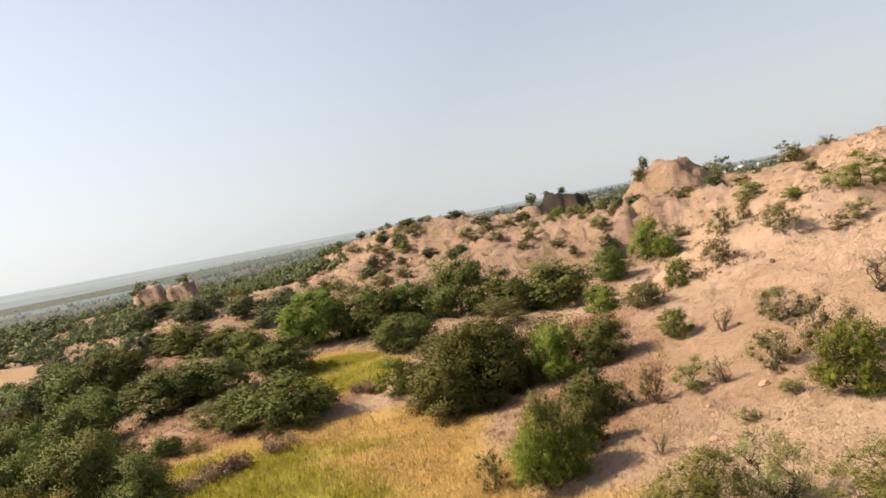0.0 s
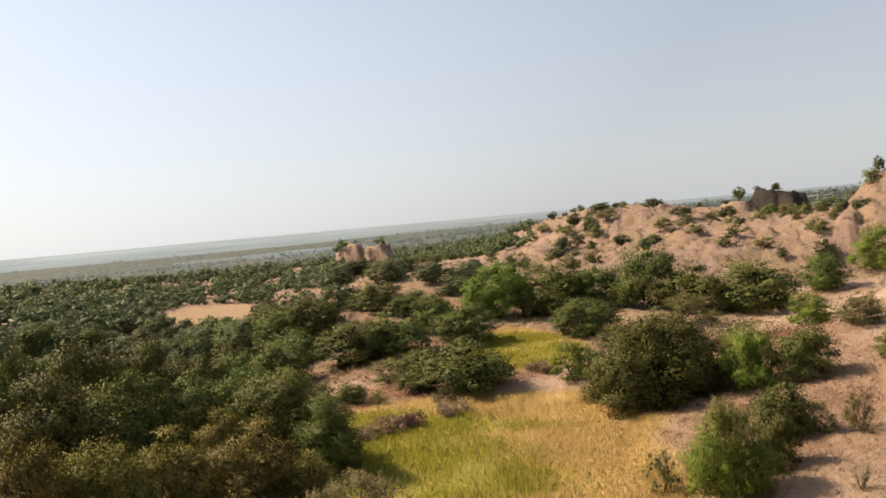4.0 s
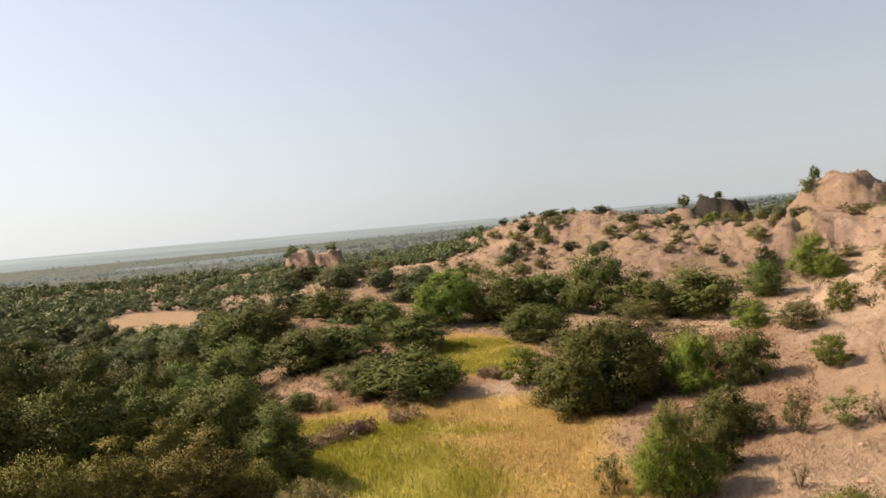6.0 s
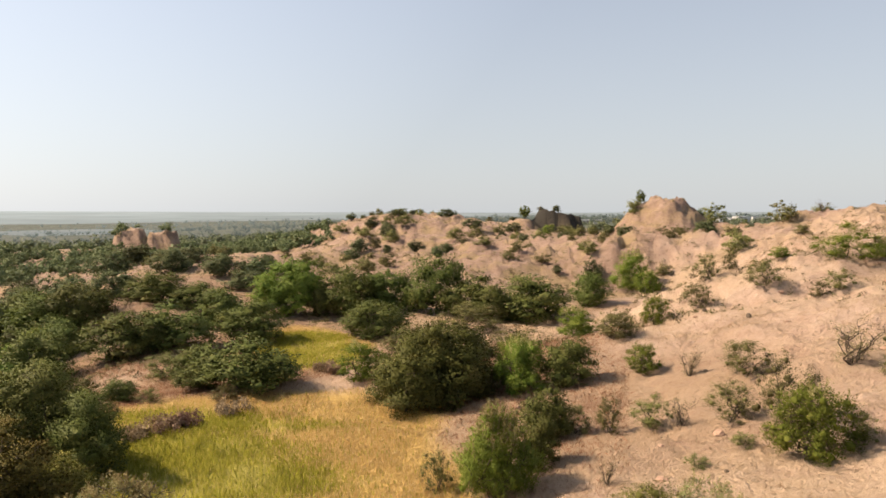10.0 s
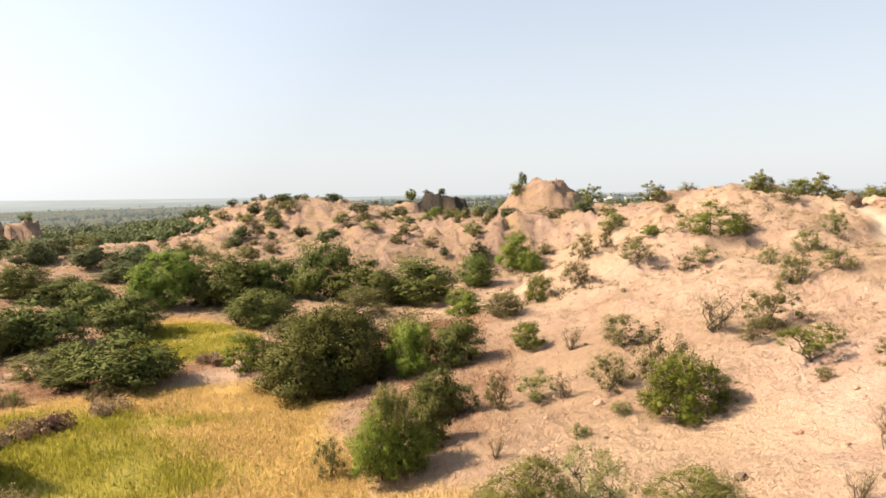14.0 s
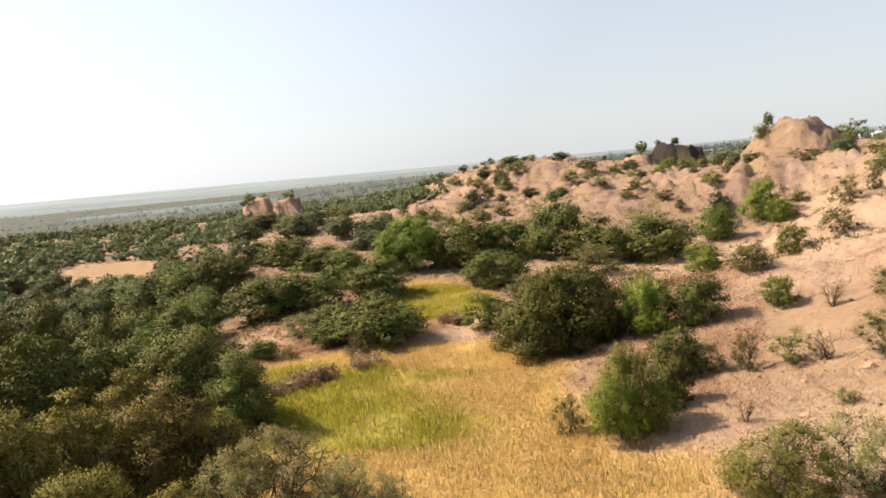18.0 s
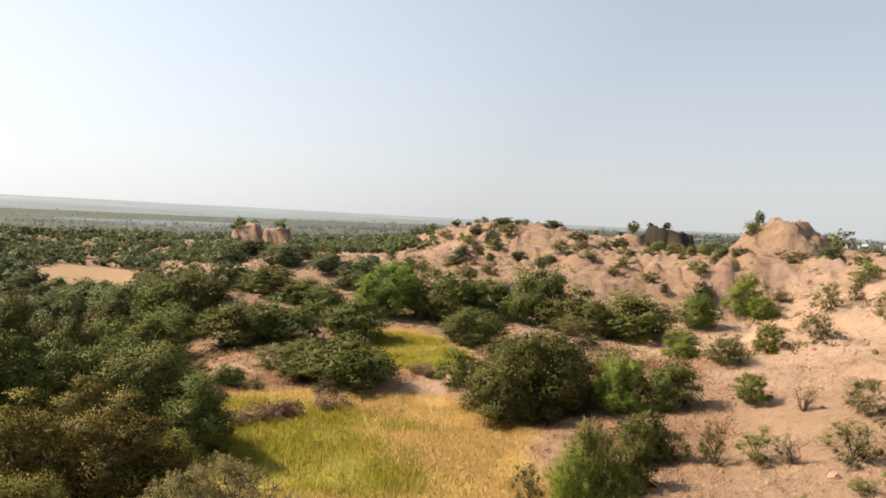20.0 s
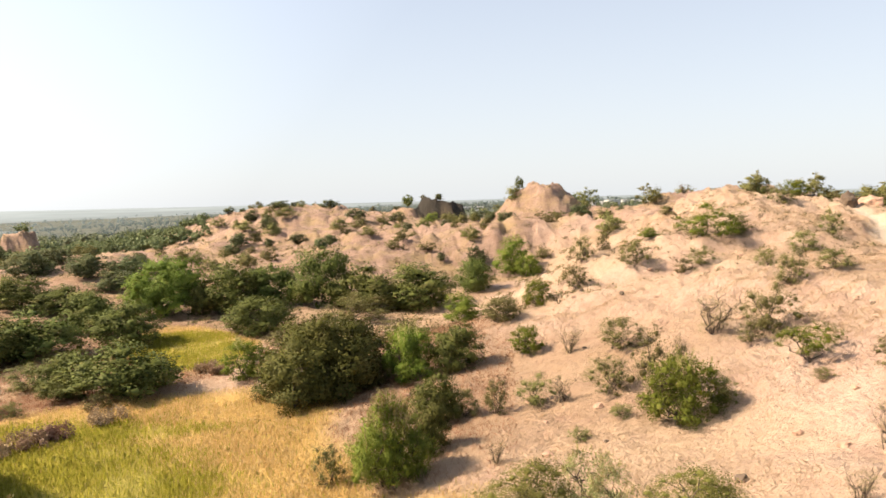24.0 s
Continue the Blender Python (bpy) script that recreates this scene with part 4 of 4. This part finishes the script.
plant("thicket_tree", -35.2, 30.0, 4.20, 3.30, 141)
plant("thicket_shrub", -31.6, 20.6, 3.60, 2.70, 142)
plant("far_tree", -36.6, 65.9, 3.47, 2.58, 429)
plant("far_tree", -39.5, 68.3, 4.55, 3.18, 430)
plant("deep_tree", -42.8, 68.0, 4.14, 3.04, 431)
plant("deep_tree", -44.8, 65.8, 3.59, 3.11, 432)
plant("deep_tree", -44.6, 62.8, 3.61, 3.15, 433)
plant("far_tree", -40.0, 60.6, 3.91, 3.02, 434)
plant("far_tree", -37.6, 61.8, 3.83, 2.86, 435)
plant("thicket_tree", -32.4, 55.2, 4.02, 3.61, 432)
plant("thicket_tree", -36.2, 55.7, 3.94, 3.24, 433)
plant("thicket_tree", -35.4, 52.2, 3.48, 2.68, 434)
plant("far_tree", -39.1, 74.9, 3.26, 2.55, 435)
plant("deep_tree", -42.3, 76.2, 3.93, 3.08, 436)
plant("far_tree", -44.0, 74.6, 4.60, 3.19, 437)
plant("far_tree", -42.5, 70.9, 4.09, 3.03, 438)
plant("far_tree", -40.1, 71.1, 4.25, 3.48, 439)
plant("far_tree", -35.0, 71.0, 3.65, 3.05, 438)
plant("far_tree", -37.9, 72.9, 4.02, 2.84, 439)
plant("far_tree", -39.2, 69.0, 3.61, 2.49, 440)
plant("far_tree", -36.1, 68.6, 4.45, 3.75, 441)
plant("olive_shrub", -26.1, 39.1, 1.90, 1.26, 147)
plant("pod_shrub", -23.0, 17.6, 2.60, 1.80, 148)
plant("pod_shrub", -27.0, 17.4, 1.79, 1.64, 149)
plant("pod_shrub", -18.6, 16.6, 1.59, 1.30, 150)
plant("pod_shrub", -15.1, 16.5, 1.30, 0.87, 151)
plant("far_tree", -29.8, 98.4, 4.60, 2.13, 152)
plant("thorn_tree", -31.9, 59.5, 3.92, 2.49, 153)
plant("thicket_shrub", -37.8, 20.8, 3.20, 2.70, 154)
plant("thicket_shrub", -42.6, 20.0, 2.80, 2.60, 155)
plant("thicket_tree", -40.6, 28.6, 4.00, 3.50, 156)
plant("thorn_tree", -48.3, 53.3, 4.60, 3.57, 471)
plant("thorn_tree", -51.7, 53.2, 4.48, 3.11, 472)
plant("thorn_tree", -51.1, 50.3, 3.44, 2.80, 473)
plant("olive_shrub", -52.4, 37.9, 4.82, 3.01, 158)
plant("far_tree", -43.7, 73.5, 3.23, 2.42, 477)
plant("deep_tree", -45.5, 74.7, 4.11, 3.41, 478)
plant("far_tree", -48.6, 73.4, 4.06, 3.03, 479)
plant("far_tree", -48.2, 69.7, 4.04, 3.04, 480)
plant("far_tree", -45.2, 69.0, 3.26, 2.48, 481)
plant("far_tree", -31.9, 68.9, 5.83, 3.46, 160)
plant("far_tree", -32.9, 85.1, 3.79, 3.12, 483)
plant("far_tree", -35.3, 85.9, 3.50, 2.41, 484)
plant("far_tree", -34.5, 83.5, 3.54, 3.01, 485)
plant("green_shrub", -28.5, 55.9, 3.12, 1.96, 162)
plant("far_tree", -28.5, 69.5, 3.57, 2.47, 489)
plant("deep_tree", -31.6, 68.9, 3.99, 3.07, 490)
plant("deep_tree", -29.3, 67.4, 4.12, 3.47, 491)

plant("thicket_shrub", -47.3, 19.6, 2.40, 3.00, 200)
plant("thicket_shrub", -38.0, 16.6, 2.40, 1.80, 201)
plant("thicket_shrub", -31.6, 16.4, 1.90, 1.25, 202)
plant("thicket_tree", -45.2, 27.0, 4.00, 3.60, 203)
plant("thicket_tree", -47.6, 32.6, 3.40, 4.40, 204)
plant("thicket_tree", -43.2, 37.0, 4.40, 5.40, 205)
plant("thicket_tree", -38.3, 38.0, 4.40, 5.30, 206)
plant("thicket_tree", -34.4, 42.0, 3.60, 3.70, 207)
plant("deep_tree", -31.8, 39.0, 3.00, 2.60, 208)
plant("green_shrub", -28.4, 33.5, 2.40, 1.90, 209)
plant("thicket_shrub", -34.0, 25.5, 2.40, 2.20, 210)
plant("olive_shrub", -26.6, 37.0, 2.00, 1.20, 220)
plant("thorn_tree", -23.6, 36.5, 1.80, 1.10, 221)
plant("olive_shrub", -20.6, 40.6, 2.30, 1.30, 222)
plant("thorn_tree", -18.2, 36.2, 2.20, 1.00, 223)
plant("olive_shrub", -21.6, 34.8, 1.10, 0.70, 224)
plant("olive_shrub", -16.2, 33.6, 1.30, 0.70, 225)
plant("olive_shrub", -24.6, 33.4, 1.20, 0.70, 226)


def scatter(rng, kind_pick, bearings, reaches, tries, sizes, keep, gap=0.75):
    """More plants of the same kinds over a stretch of the plan, clear of the fields, the path and one another."""
    done = 0
    for _ in range(tries):
        b = rng.uniform(*bearings)
        r = math.sqrt(rng.uniform(reaches[0] ** 2, reaches[1] ** 2))
        x, y = r * math.sin(radians(b)), r * math.cos(radians(b))
        px, py = np.array([x]), np.array([y])
        if crop_mask(px, py)[0] > 0.05 or trail_mask(px, py)[0] > 0.05 or sand_mask(px, py)[0] > 0.05 or rng.random() > keep(x, y):
            continue
        wide = rng.uniform(*sizes)
        if any((x - qx) ** 2 + (y - qy) ** 2 < ((qr + wide / 2) * gap) ** 2 for qx, qy, qr in PLACED):
            continue
        plant(kind_pick[rng.integers(len(kind_pick))], b, r, wide, wide * rng.uniform(0.55, 0.8), int(rng.integers(9)))
        done += 1
    return done


def patchy(x, y):
    return float(step(-0.25, 0.35, fbm(np.array([x * 0.06]), np.array([y * 0.06]), 111, 2))[0])


rng = np.random.default_rng(5)
scatter(rng, ["thorn_tree", "thorn_tree", "deep_tree"], (-60, -27), (27, 60), 260, (3.0, 5.0), lambda x, y: 0.0 if x < -19 and y < 22 else 1.0, 0.62)
scatter(rng, ["far_tree"], (-56, -26), (60, 96), 230, (2.0, 3.8), lambda x, y: 0.25 + 0.75 * patchy(x, y), 0.62)
scatter(rng, ["far_tree", "far_tree", "far_shrub"], (-29, -3), (50, 118), 230, (1.4, 3.0), lambda x, y: 0.75 * patchy(x, y), 0.85)
scatter(rng, ["far_shrub", "far_shrub", "far_tree"], (-6, 30), (72, 150), 190, (1.0, 2.6), lambda x, y: 0.55, 1.1)
scatter(rng, ["far_shrub"], (28, 60), (85, 190), 120, (1.5, 3.8), lambda x, y: 0.8, 0.9)


def woods(name, label, seed, n, bearings, reaches, sizes, keep, per, material):
    """Woods far off, each crown a knot of leafy sprays, joined into one."""
    rng = np.random.default_rng(seed)
    b = np.radians(rng.uniform(*bearings, n))
    r = reaches[0] * np.exp(rng.uniform(0, 1, n) ** 0.9 * math.log(reaches[1] / reaches[0]))
    x, y = r * np.sin(b), r * np.cos(b)
    ok = (fbm(x * 1.6 / reaches[0], y * 1.6 / reaches[0], 121, 3) + rng.uniform(-0.3, 0.6, n) > keep) & (sand_mask(x, y) < 0.05)
    x, y, r = x[ok], y[ok], r[ok]
    z = ground(x, y)
    size = rng.uniform(*sizes, len(x)) * rng.uniform(0.7, 1.25, len(x)) * (1 + np.maximum(r - 300, 0) / 900)
    lumps = 9 if len(x) < 1900 else 4 if len(x) < 4000 else 1
    tree = np.repeat(np.arange(len(x)), lumps)
    around, m = rng.uniform(0, 2 * math.pi, len(tree)), len(tree)
    off = rng.uniform(0.05, 0.4, m) * (lumps > 1)
    girth = size[tree] * rng.uniform(0.11, 0.23, m) * (1.0 if lumps > 4 else 1.4) * (1.0 if lumps > 1 else 1.3)
    mids = np.stack([x[tree] + off * size[tree] * np.cos(around), y[tree] + off * size[tree] * np.sin(around), z[tree] + size[tree] * rng.uniform(0.1, 0.5, m) * (1 - 1.3 * off)], 1)
    pick = np.repeat(np.arange(m), max(per // lumps, 4))
    out = unit(rng, len(pick))
    out[:, 2] = np.where(out[:, 2] < -0.3, -out[:, 2], out[:, 2])
    places = mids[pick] + out * girth[pick, None] * np.array([1.0, 1.0, 0.8]) * rng.uniform(0.8, 1.12, (len(pick), 1))
    long = girth[pick, None] * rng.uniform(0.4, 0.75, (len(pick), 1))
    me = leaf_mesh(name, places, out, long, long * 0.55, rng, material, cores=(mids, girth[:, None] * np.array([[0.66, 0.66, 0.5]])), loose_light=0.4)
    tagged(new(name, me), label, "woods", kind="stuff")


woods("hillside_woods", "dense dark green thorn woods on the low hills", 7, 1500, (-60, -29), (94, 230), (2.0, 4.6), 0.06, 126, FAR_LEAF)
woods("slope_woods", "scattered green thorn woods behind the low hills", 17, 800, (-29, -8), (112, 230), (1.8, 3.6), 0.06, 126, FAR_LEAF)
woods("plain_woods", "haze-tinted grey-green scrub woods across the plain", 8, 3400, (-64, 66), (190, 480), (2.2, 4.6), 0.0, 40, HAZED_LEAF)
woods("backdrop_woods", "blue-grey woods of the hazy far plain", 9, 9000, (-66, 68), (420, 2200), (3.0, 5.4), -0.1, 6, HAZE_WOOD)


def low_scrub():
    """Knee-high dry and green tufts dotted over the farther slopes."""
    rng = np.random.default_rng(77)
    for name, label, material, n in (("low_scrub", "low grey-green tufts on the eroded slopes", OLIVE_LEAF, 7600), ("dry_scrub", "low brown dead tufts on the eroded slopes", DRY_LEAF, 7200)):
        b, r = np.radians(rng.uniform(-28, 50, n)), 40 + 115 * rng.uniform(0, 1, n) ** 1.2
        x, y = r * np.sin(b), r * np.cos(b)
        ok = (crop_mask(x, y) < 0.05) & (trail_mask(x, y) < 0.05) & (fbm(x * 0.09, y * 0.09, 141, 3) + rng.uniform(-0.3, 0.4, n) > 0)
        x, y = x[ok], y[ok]
        size = rng.uniform(0.2, 0.85, len(x)) * np.where(np.degrees(np.arctan2(x, y)) > 22, 0.7, 1.0)
        pick = np.repeat(np.arange(len(x)), 30)
        out = unit(rng, len(pick))
        out[:, 2] = np.abs(out[:, 2])
        places = np.stack([x, y, ground(x, y) - 0.05], 1)[pick] + out * size[pick, None] * np.array([0.5, 0.5, 0.5]) * rng.uniform(0.3, 1.0, (len(pick), 1))
        long = size[pick, None] * 0.2
        tagged(new(name, leaf_mesh(name, places, out, long, long * 0.5, rng, material)), label, "scrub", kind="stuff")


low_scrub()


def blades(name, label, category, x, y, high, wide, material, seed, lean=0.25):
    """A stand of grass as one mesh of tapering two-sided blades."""
    rng = np.random.default_rng(seed)
    n = len(x)
    z = ground(x, y)
    a = rng.uniform(0, 2 * math.pi, n)
    h = high * rng.uniform(0.55, 1.2, n)
    side = np.stack([np.cos(a), np.sin(a), np.zeros(n)], 1) * (wide * rng.uniform(0.6, 1.3, n))[:, None]
    foot = np.stack([x, y, z - 0.03], 1)
    tilt = np.stack([rng.normal(0, lean, n), rng.normal(0, lean, n), np.ones(n)], 1)
    mid, tip = foot + tilt * (h * 0.6)[:, None], foot + tilt * h[:, None] * np.array([1.5, 1.5, 1.0])
    verts = np.stack([foot - side * 0.5, foot + side * 0.5, mid + side * 0.55, tip, mid - side * 0.55], 1).reshape(-1, 3)
    base = np.arange(n) * 5
    me = bpy.data.meshes.new(name)
    me.from_pydata(verts.tolist(), [], np.stack([base, base + 1, base + 2, base + 3, base + 4], 1).tolist())
    me.update()
    up = np.repeat(np.array([[0, 0, 1.0]]) + 0.45 * unit(rng, n), 5, axis=0)
    me.polygons.foreach_set("use_smooth", np.ones(n, bool))
    me.normals_split_custom_set_from_vertices((up / np.linalg.norm(up, axis=1)[:, None]).tolist())
    me.materials.append(material)
    return tagged(new(name, me), label, category, kind="stuff")


def sow(rng, n, bearings, reaches):
    b = np.radians(rng.uniform(*bearings, n))
    r = np.sqrt(rng.uniform(reaches[0] ** 2, reaches[1] ** 2, n))
    return r * np.sin(b), r * np.cos(b)


rng = np.random.default_rng(12)
x, y = sow(rng, 900000, (-40, 20), (12, 56))
inside = rng.random(len(x)) < crop_mask(x, y) * (0.55 + 0.9 * fbm(x * 0.5, y * 0.5, 131, 2))
x, y = x[inside], y[inside]
g = green_mask(x, y) + rng.normal(0, 0.26, len(x)) > 0.45
blades("green_crop", "yellow-green standing crop in the valley field", "crop", x[g], y[g], 0.22, 0.02, CROP_GREEN, 13, 0.14)
blades("golden_crop", "ripe golden stubble crop in the valley field", "crop", x[~g], y[~g], 0.15, 0.016, CROP_GOLD, 14, 0.18)
x, y = sow(rng, 620000, (0, 58), (10, 60))
inside = (rng.random(len(x)) < (1 - crop_mask(x, y)) * (1 - trail_mask(x, y)) * (1 - litter_mask(x, y)) * np.clip(0.35 + 1.1 * fbm(x * 0.15, y * 0.15, 81, 4), 0, 1))
blades("dry_grass", "thin straw-coloured dry grass on the slope", "grass", x[inside], y[inside], 0.13, 0.009, STRAW, 15, 0.5)
x, y = sow(rng, 330000, (-50, 16), (14, 48))
inside = rng.random(len(x)) < (1 - crop_mask(x, y)) * litter_mask(x, y) * np.clip(0.6 + fbm(x * 0.3, y * 0.3, 83, 3), 0, 1)
blades("rust_grass", "rust-brown dry grass below the trees", "grass", x[inside], y[inside], 0.19, 0.01, RUST_GRASS, 16, 0.45)

# ---- small things ----
def part(name, bm, material, parent, label=""):
    """Links a bmesh as one mesh object under a thing or a part."""
    me = bpy.data.meshes.new(name)
    bm.to_mesh(me)
    bm.free()
    me.materials.append(material)
    ob = new(name, me)
    ob.parent = parent
    if label:
        ob["label"] = label
    return ob


def spot(bearing, away):
    x, y = away * math.sin(radians(bearing)), away * math.cos(radians(bearing))
    return x, y, float(ground(np.array([x]), np.array([y]))[0])


def block(w, l, h, bevel=0.02, at=(0, 0, 0)):
    bm = bmesh.new()
    bmesh.ops.create_cube(bm, size=1.0, matrix=Matrix.Translation(at) @ Matrix.Diagonal((w, l, h, 1)))
    if bevel:
        bmesh.ops.bevel(bm, geom=bm.edges[:], offset=bevel, segments=2, affect="EDGES")
    return bm


def lump(seed, w, l, h, cuts=3, rough=0.3):
    """A crumbled lump of earth or stone."""
    bm = bmesh.new()
    bmesh.ops.create_icosphere(bm, subdivisions=cuts, radius=0.5)
    for v in bm.verts:
        n = noise.fractal(v.co * 2.6 + Vector((seed * 3.1, seed, 0)), 0.8, 2.0, 4)
        v.co *= 1 + rough * n
        v.co.x *= w
        v.co.y *= l
        v.co.z = max(v.co.z, -0.2) * h
    return bm


def stone(seed, bearing, away, w, l, h, material, name="clod", label="crumbling lump of dry earth on the slope", category="clod"):
    x, y, z = spot(bearing, away)
    ob = part(name, lump(seed, w, l, h), material, None)
    ob.matrix_basis = pose(x, y, z + 0.1 * h, 0, 0, seed * 57 % 360)
    return tagged(ob, label, category, group="clods on the slope" if category == "clod" else "")


# what is left of an earth wall beside the path
stone(1, 40.2, 72, 1.9, 1.4, 2.0, DARK_ROCK, "earth_block", "weathered dark block of an old earth wall", "earth block")
stone(2, 41.6, 73, 2.0, 1.3, 1.6, ROCK, "earth_block", "weathered pale block of an old earth wall", "earth block")
stone(3, 38.6, 76, 1.4, 1.0, 1.5, ROCK, "earth_block", "weathered pale earth block beside the bushes", "earth block")
rng = np.random.default_rng(21)
for i in range(70):
    b, r = rng.uniform(6, 54), rng.uniform(15, 46)
    px, py = np.array([r * math.sin(radians(b))]), np.array([r * math.cos(radians(b))])
    if trail_mask(px, py)[0] > 0.1 or crop_mask(px, py)[0] > 0.05:
        continue
    w = rng.uniform(0.12, 0.38)
    stone(i + 5, b, r, w, w * rng.uniform(0.6, 1.0), w * rng.uniform(0.5, 0.9), ROCK if rng.random() < 0.75 else DARK_ROCK)


def weed(bearing, away, wide, high, seed):
    """A mauve-grey flowering weed at the field's edge."""
    x, y, z = spot(bearing, away)
    rng = np.random.default_rng(seed)
    root = new("weed")
    root.matrix_basis = pose(x, y, z - 0.02, 0, 0, seed * 40)
    stems, tops = [], []
    for _ in range(26):
        a, r = rng.uniform(0, 6.28), math.sqrt(rng.random()) * wide / 2
        end = np.array([r * math.cos(a), r * math.sin(a), high * rng.uniform(0.6, 1.0)])
        stems.append((bend(rng, (r * 0.5 * math.cos(a), r * 0.5 * math.sin(a), -0.05), end, 4, 0.05), np.linspace(0.012, 0.005, 4)))
        tops += [end - np.array([0, 0, high * k]) for k in (0.0, 0.08, 0.2, 0.32, 0.45)]
    for stem in stems:
        ob = new("stem", limb_mesh("stem", [stem], 3))
        ob.parent = root
    tops = np.array(tops)
    spots = np.repeat(tops, 12, axis=0) + rng.normal(0, 0.07, (len(tops) * 12, 3))
    ob = new("flower", leaf_mesh("flower", spots, unit(rng, len(spots)), 0.1, 0.05, rng, PINK_WEED))
    ob.parent = root
    tagged(root, "mauve-grey flowering weed at the crop field's edge", "weed", "weeds at the field's edge")


for i, (b, r, w, h) in enumerate([(-15.6, 31.0, 1.5, 0.6), (-19.0, 29.6, 1.2, 0.55), (-20.8, 29.2, 1.6, 0.6), (-22.8, 28.6, 1.0, 0.5), (-8.5, 38.0, 1.1, 0.5), (-7.6, 37.0, 0.8, 0.45)]):
    weed(b, r, w, h, 40 + i)


def wheel(parent, x):
    bm = bmesh.new()
    bmesh.ops.create_cone(bm, cap_ends=True, segments=20, radius1=0.3, radius2=0.3, depth=0.1, matrix=pose(x, 0, 0.3, 90))
    bmesh.ops.bevel(bm, geom=[e for e in bm.edges if len(e.link_faces) == 2 and e.calc_face_angle() > 1], offset=0.03, segments=2, affect="EDGES")
    tyre = part("wheel", bm, BLACK, parent)
    bm = bmesh.new()
    bmesh.ops.create_cone(bm, cap_ends=True, segments=16, radius1=0.19, radius2=0.19, depth=0.12, matrix=pose(x, 0, 0.3, 90))
    part("rim", bm, STEEL, tyre, "grey steel rim")


def motorbike(bearing, away, turn):
    x, y, z = spot(bearing, away)
    root = new("motorbike")
    root.matrix_basis = pose(x, y, z, 8, 0, turn)
    wheel(root, -0.62), wheel(root, 0.64)
    part("engine", block(0.42, 0.26, 0.34, 0.05, (0, 0, 0.42)), STEEL, root)
    part("frame", block(0.95, 0.09, 0.1, 0.03, (0, 0, 0.62)), BLACK, root)
    part("fuel_tank", block(0.46, 0.28, 0.24, 0.09, (0.2, 0, 0.8)), BLACK, root)
    part("seat", block(0.68, 0.26, 0.11, 0.045, (-0.35, 0, 0.8)), BLACK, root)
    bm = bmesh.new()
    bmesh.ops.create_cone(bm, segments=8, radius1=0.03, radius2=0.03, depth=0.8, matrix=pose(0.58, 0, 0.66, 0, -22, 0))
    part("fork", bm, STEEL, root)
    part("handlebar", block(0.05, 0.7, 0.05, 0.02, (0.46, 0, 1.02)), BLACK, root)
    part("headlight", block(0.14, 0.18, 0.18, 0.06, (0.6, 0, 0.92)), WHITEWASH, root)
    tagged(root, "dark parked motorbike beside the bushes on the path", "motorbike")


BLACK = plain_material("black_paint", (0.02, 0.02, 0.02), (0.04, 0.04, 0.04), 20.0, 0.4, 0.05)
STEEL = plain_material("dull_steel", (0.45, 0.45, 0.45), (0.6, 0.6, 0.6), 20.0, 0.4, 0.05)
motorbike(37.9, 70.5, 20)


def house(bearing, away, w, l, h, turn, wall):
    """A flat-roofed village house with door and windows."""
    x, y, z = spot(bearing, away)
    root = new("house")
    root.matrix_basis = pose(x, y, z - 0.3, 0, 0, turn)
    part("wall", block(w, l, h, 0.05, (0, 0, h / 2)), wall, root)
    part("roof", block(w + 0.5, l + 0.5, 0.3, 0.05, (0, 0, h + 0.152)), wall, root)
    part("door", block(1.1, 0.12, 2.1, 0.02, (w * 0.2, -l / 2 - 0.03, 1.35)), DARK_ROCK, root, "dark wooden door")
    for k in (-0.3, 0.0):
        part("window", block(1.0, 0.12, 1.1, 0.02, (w * k, -l / 2 - 0.03, 1.9)), DARK_ROCK, root)
    tagged(root, "small whitewashed flat-roofed house among distant trees", "house", "houses of the far village")


for i in range(16):
    b = 20.8 + i * 0.62 + rng.uniform(-0.15, 0.15)
    house(b, rng.uniform(400, 460), rng.uniform(4, 8), rng.uniform(4, 6), rng.uniform(2.7, 3.8), rng.uniform(-30, 30), WHITEWASH)
for b in (11.8, 12.6, 13.4, 46.5, 47.8):
    house(b, rng.uniform(380, 440), rng.uniform(4, 6), 5, rng.uniform(2.6, 3.2), rng.uniform(-30, 30), WHITEWASH)
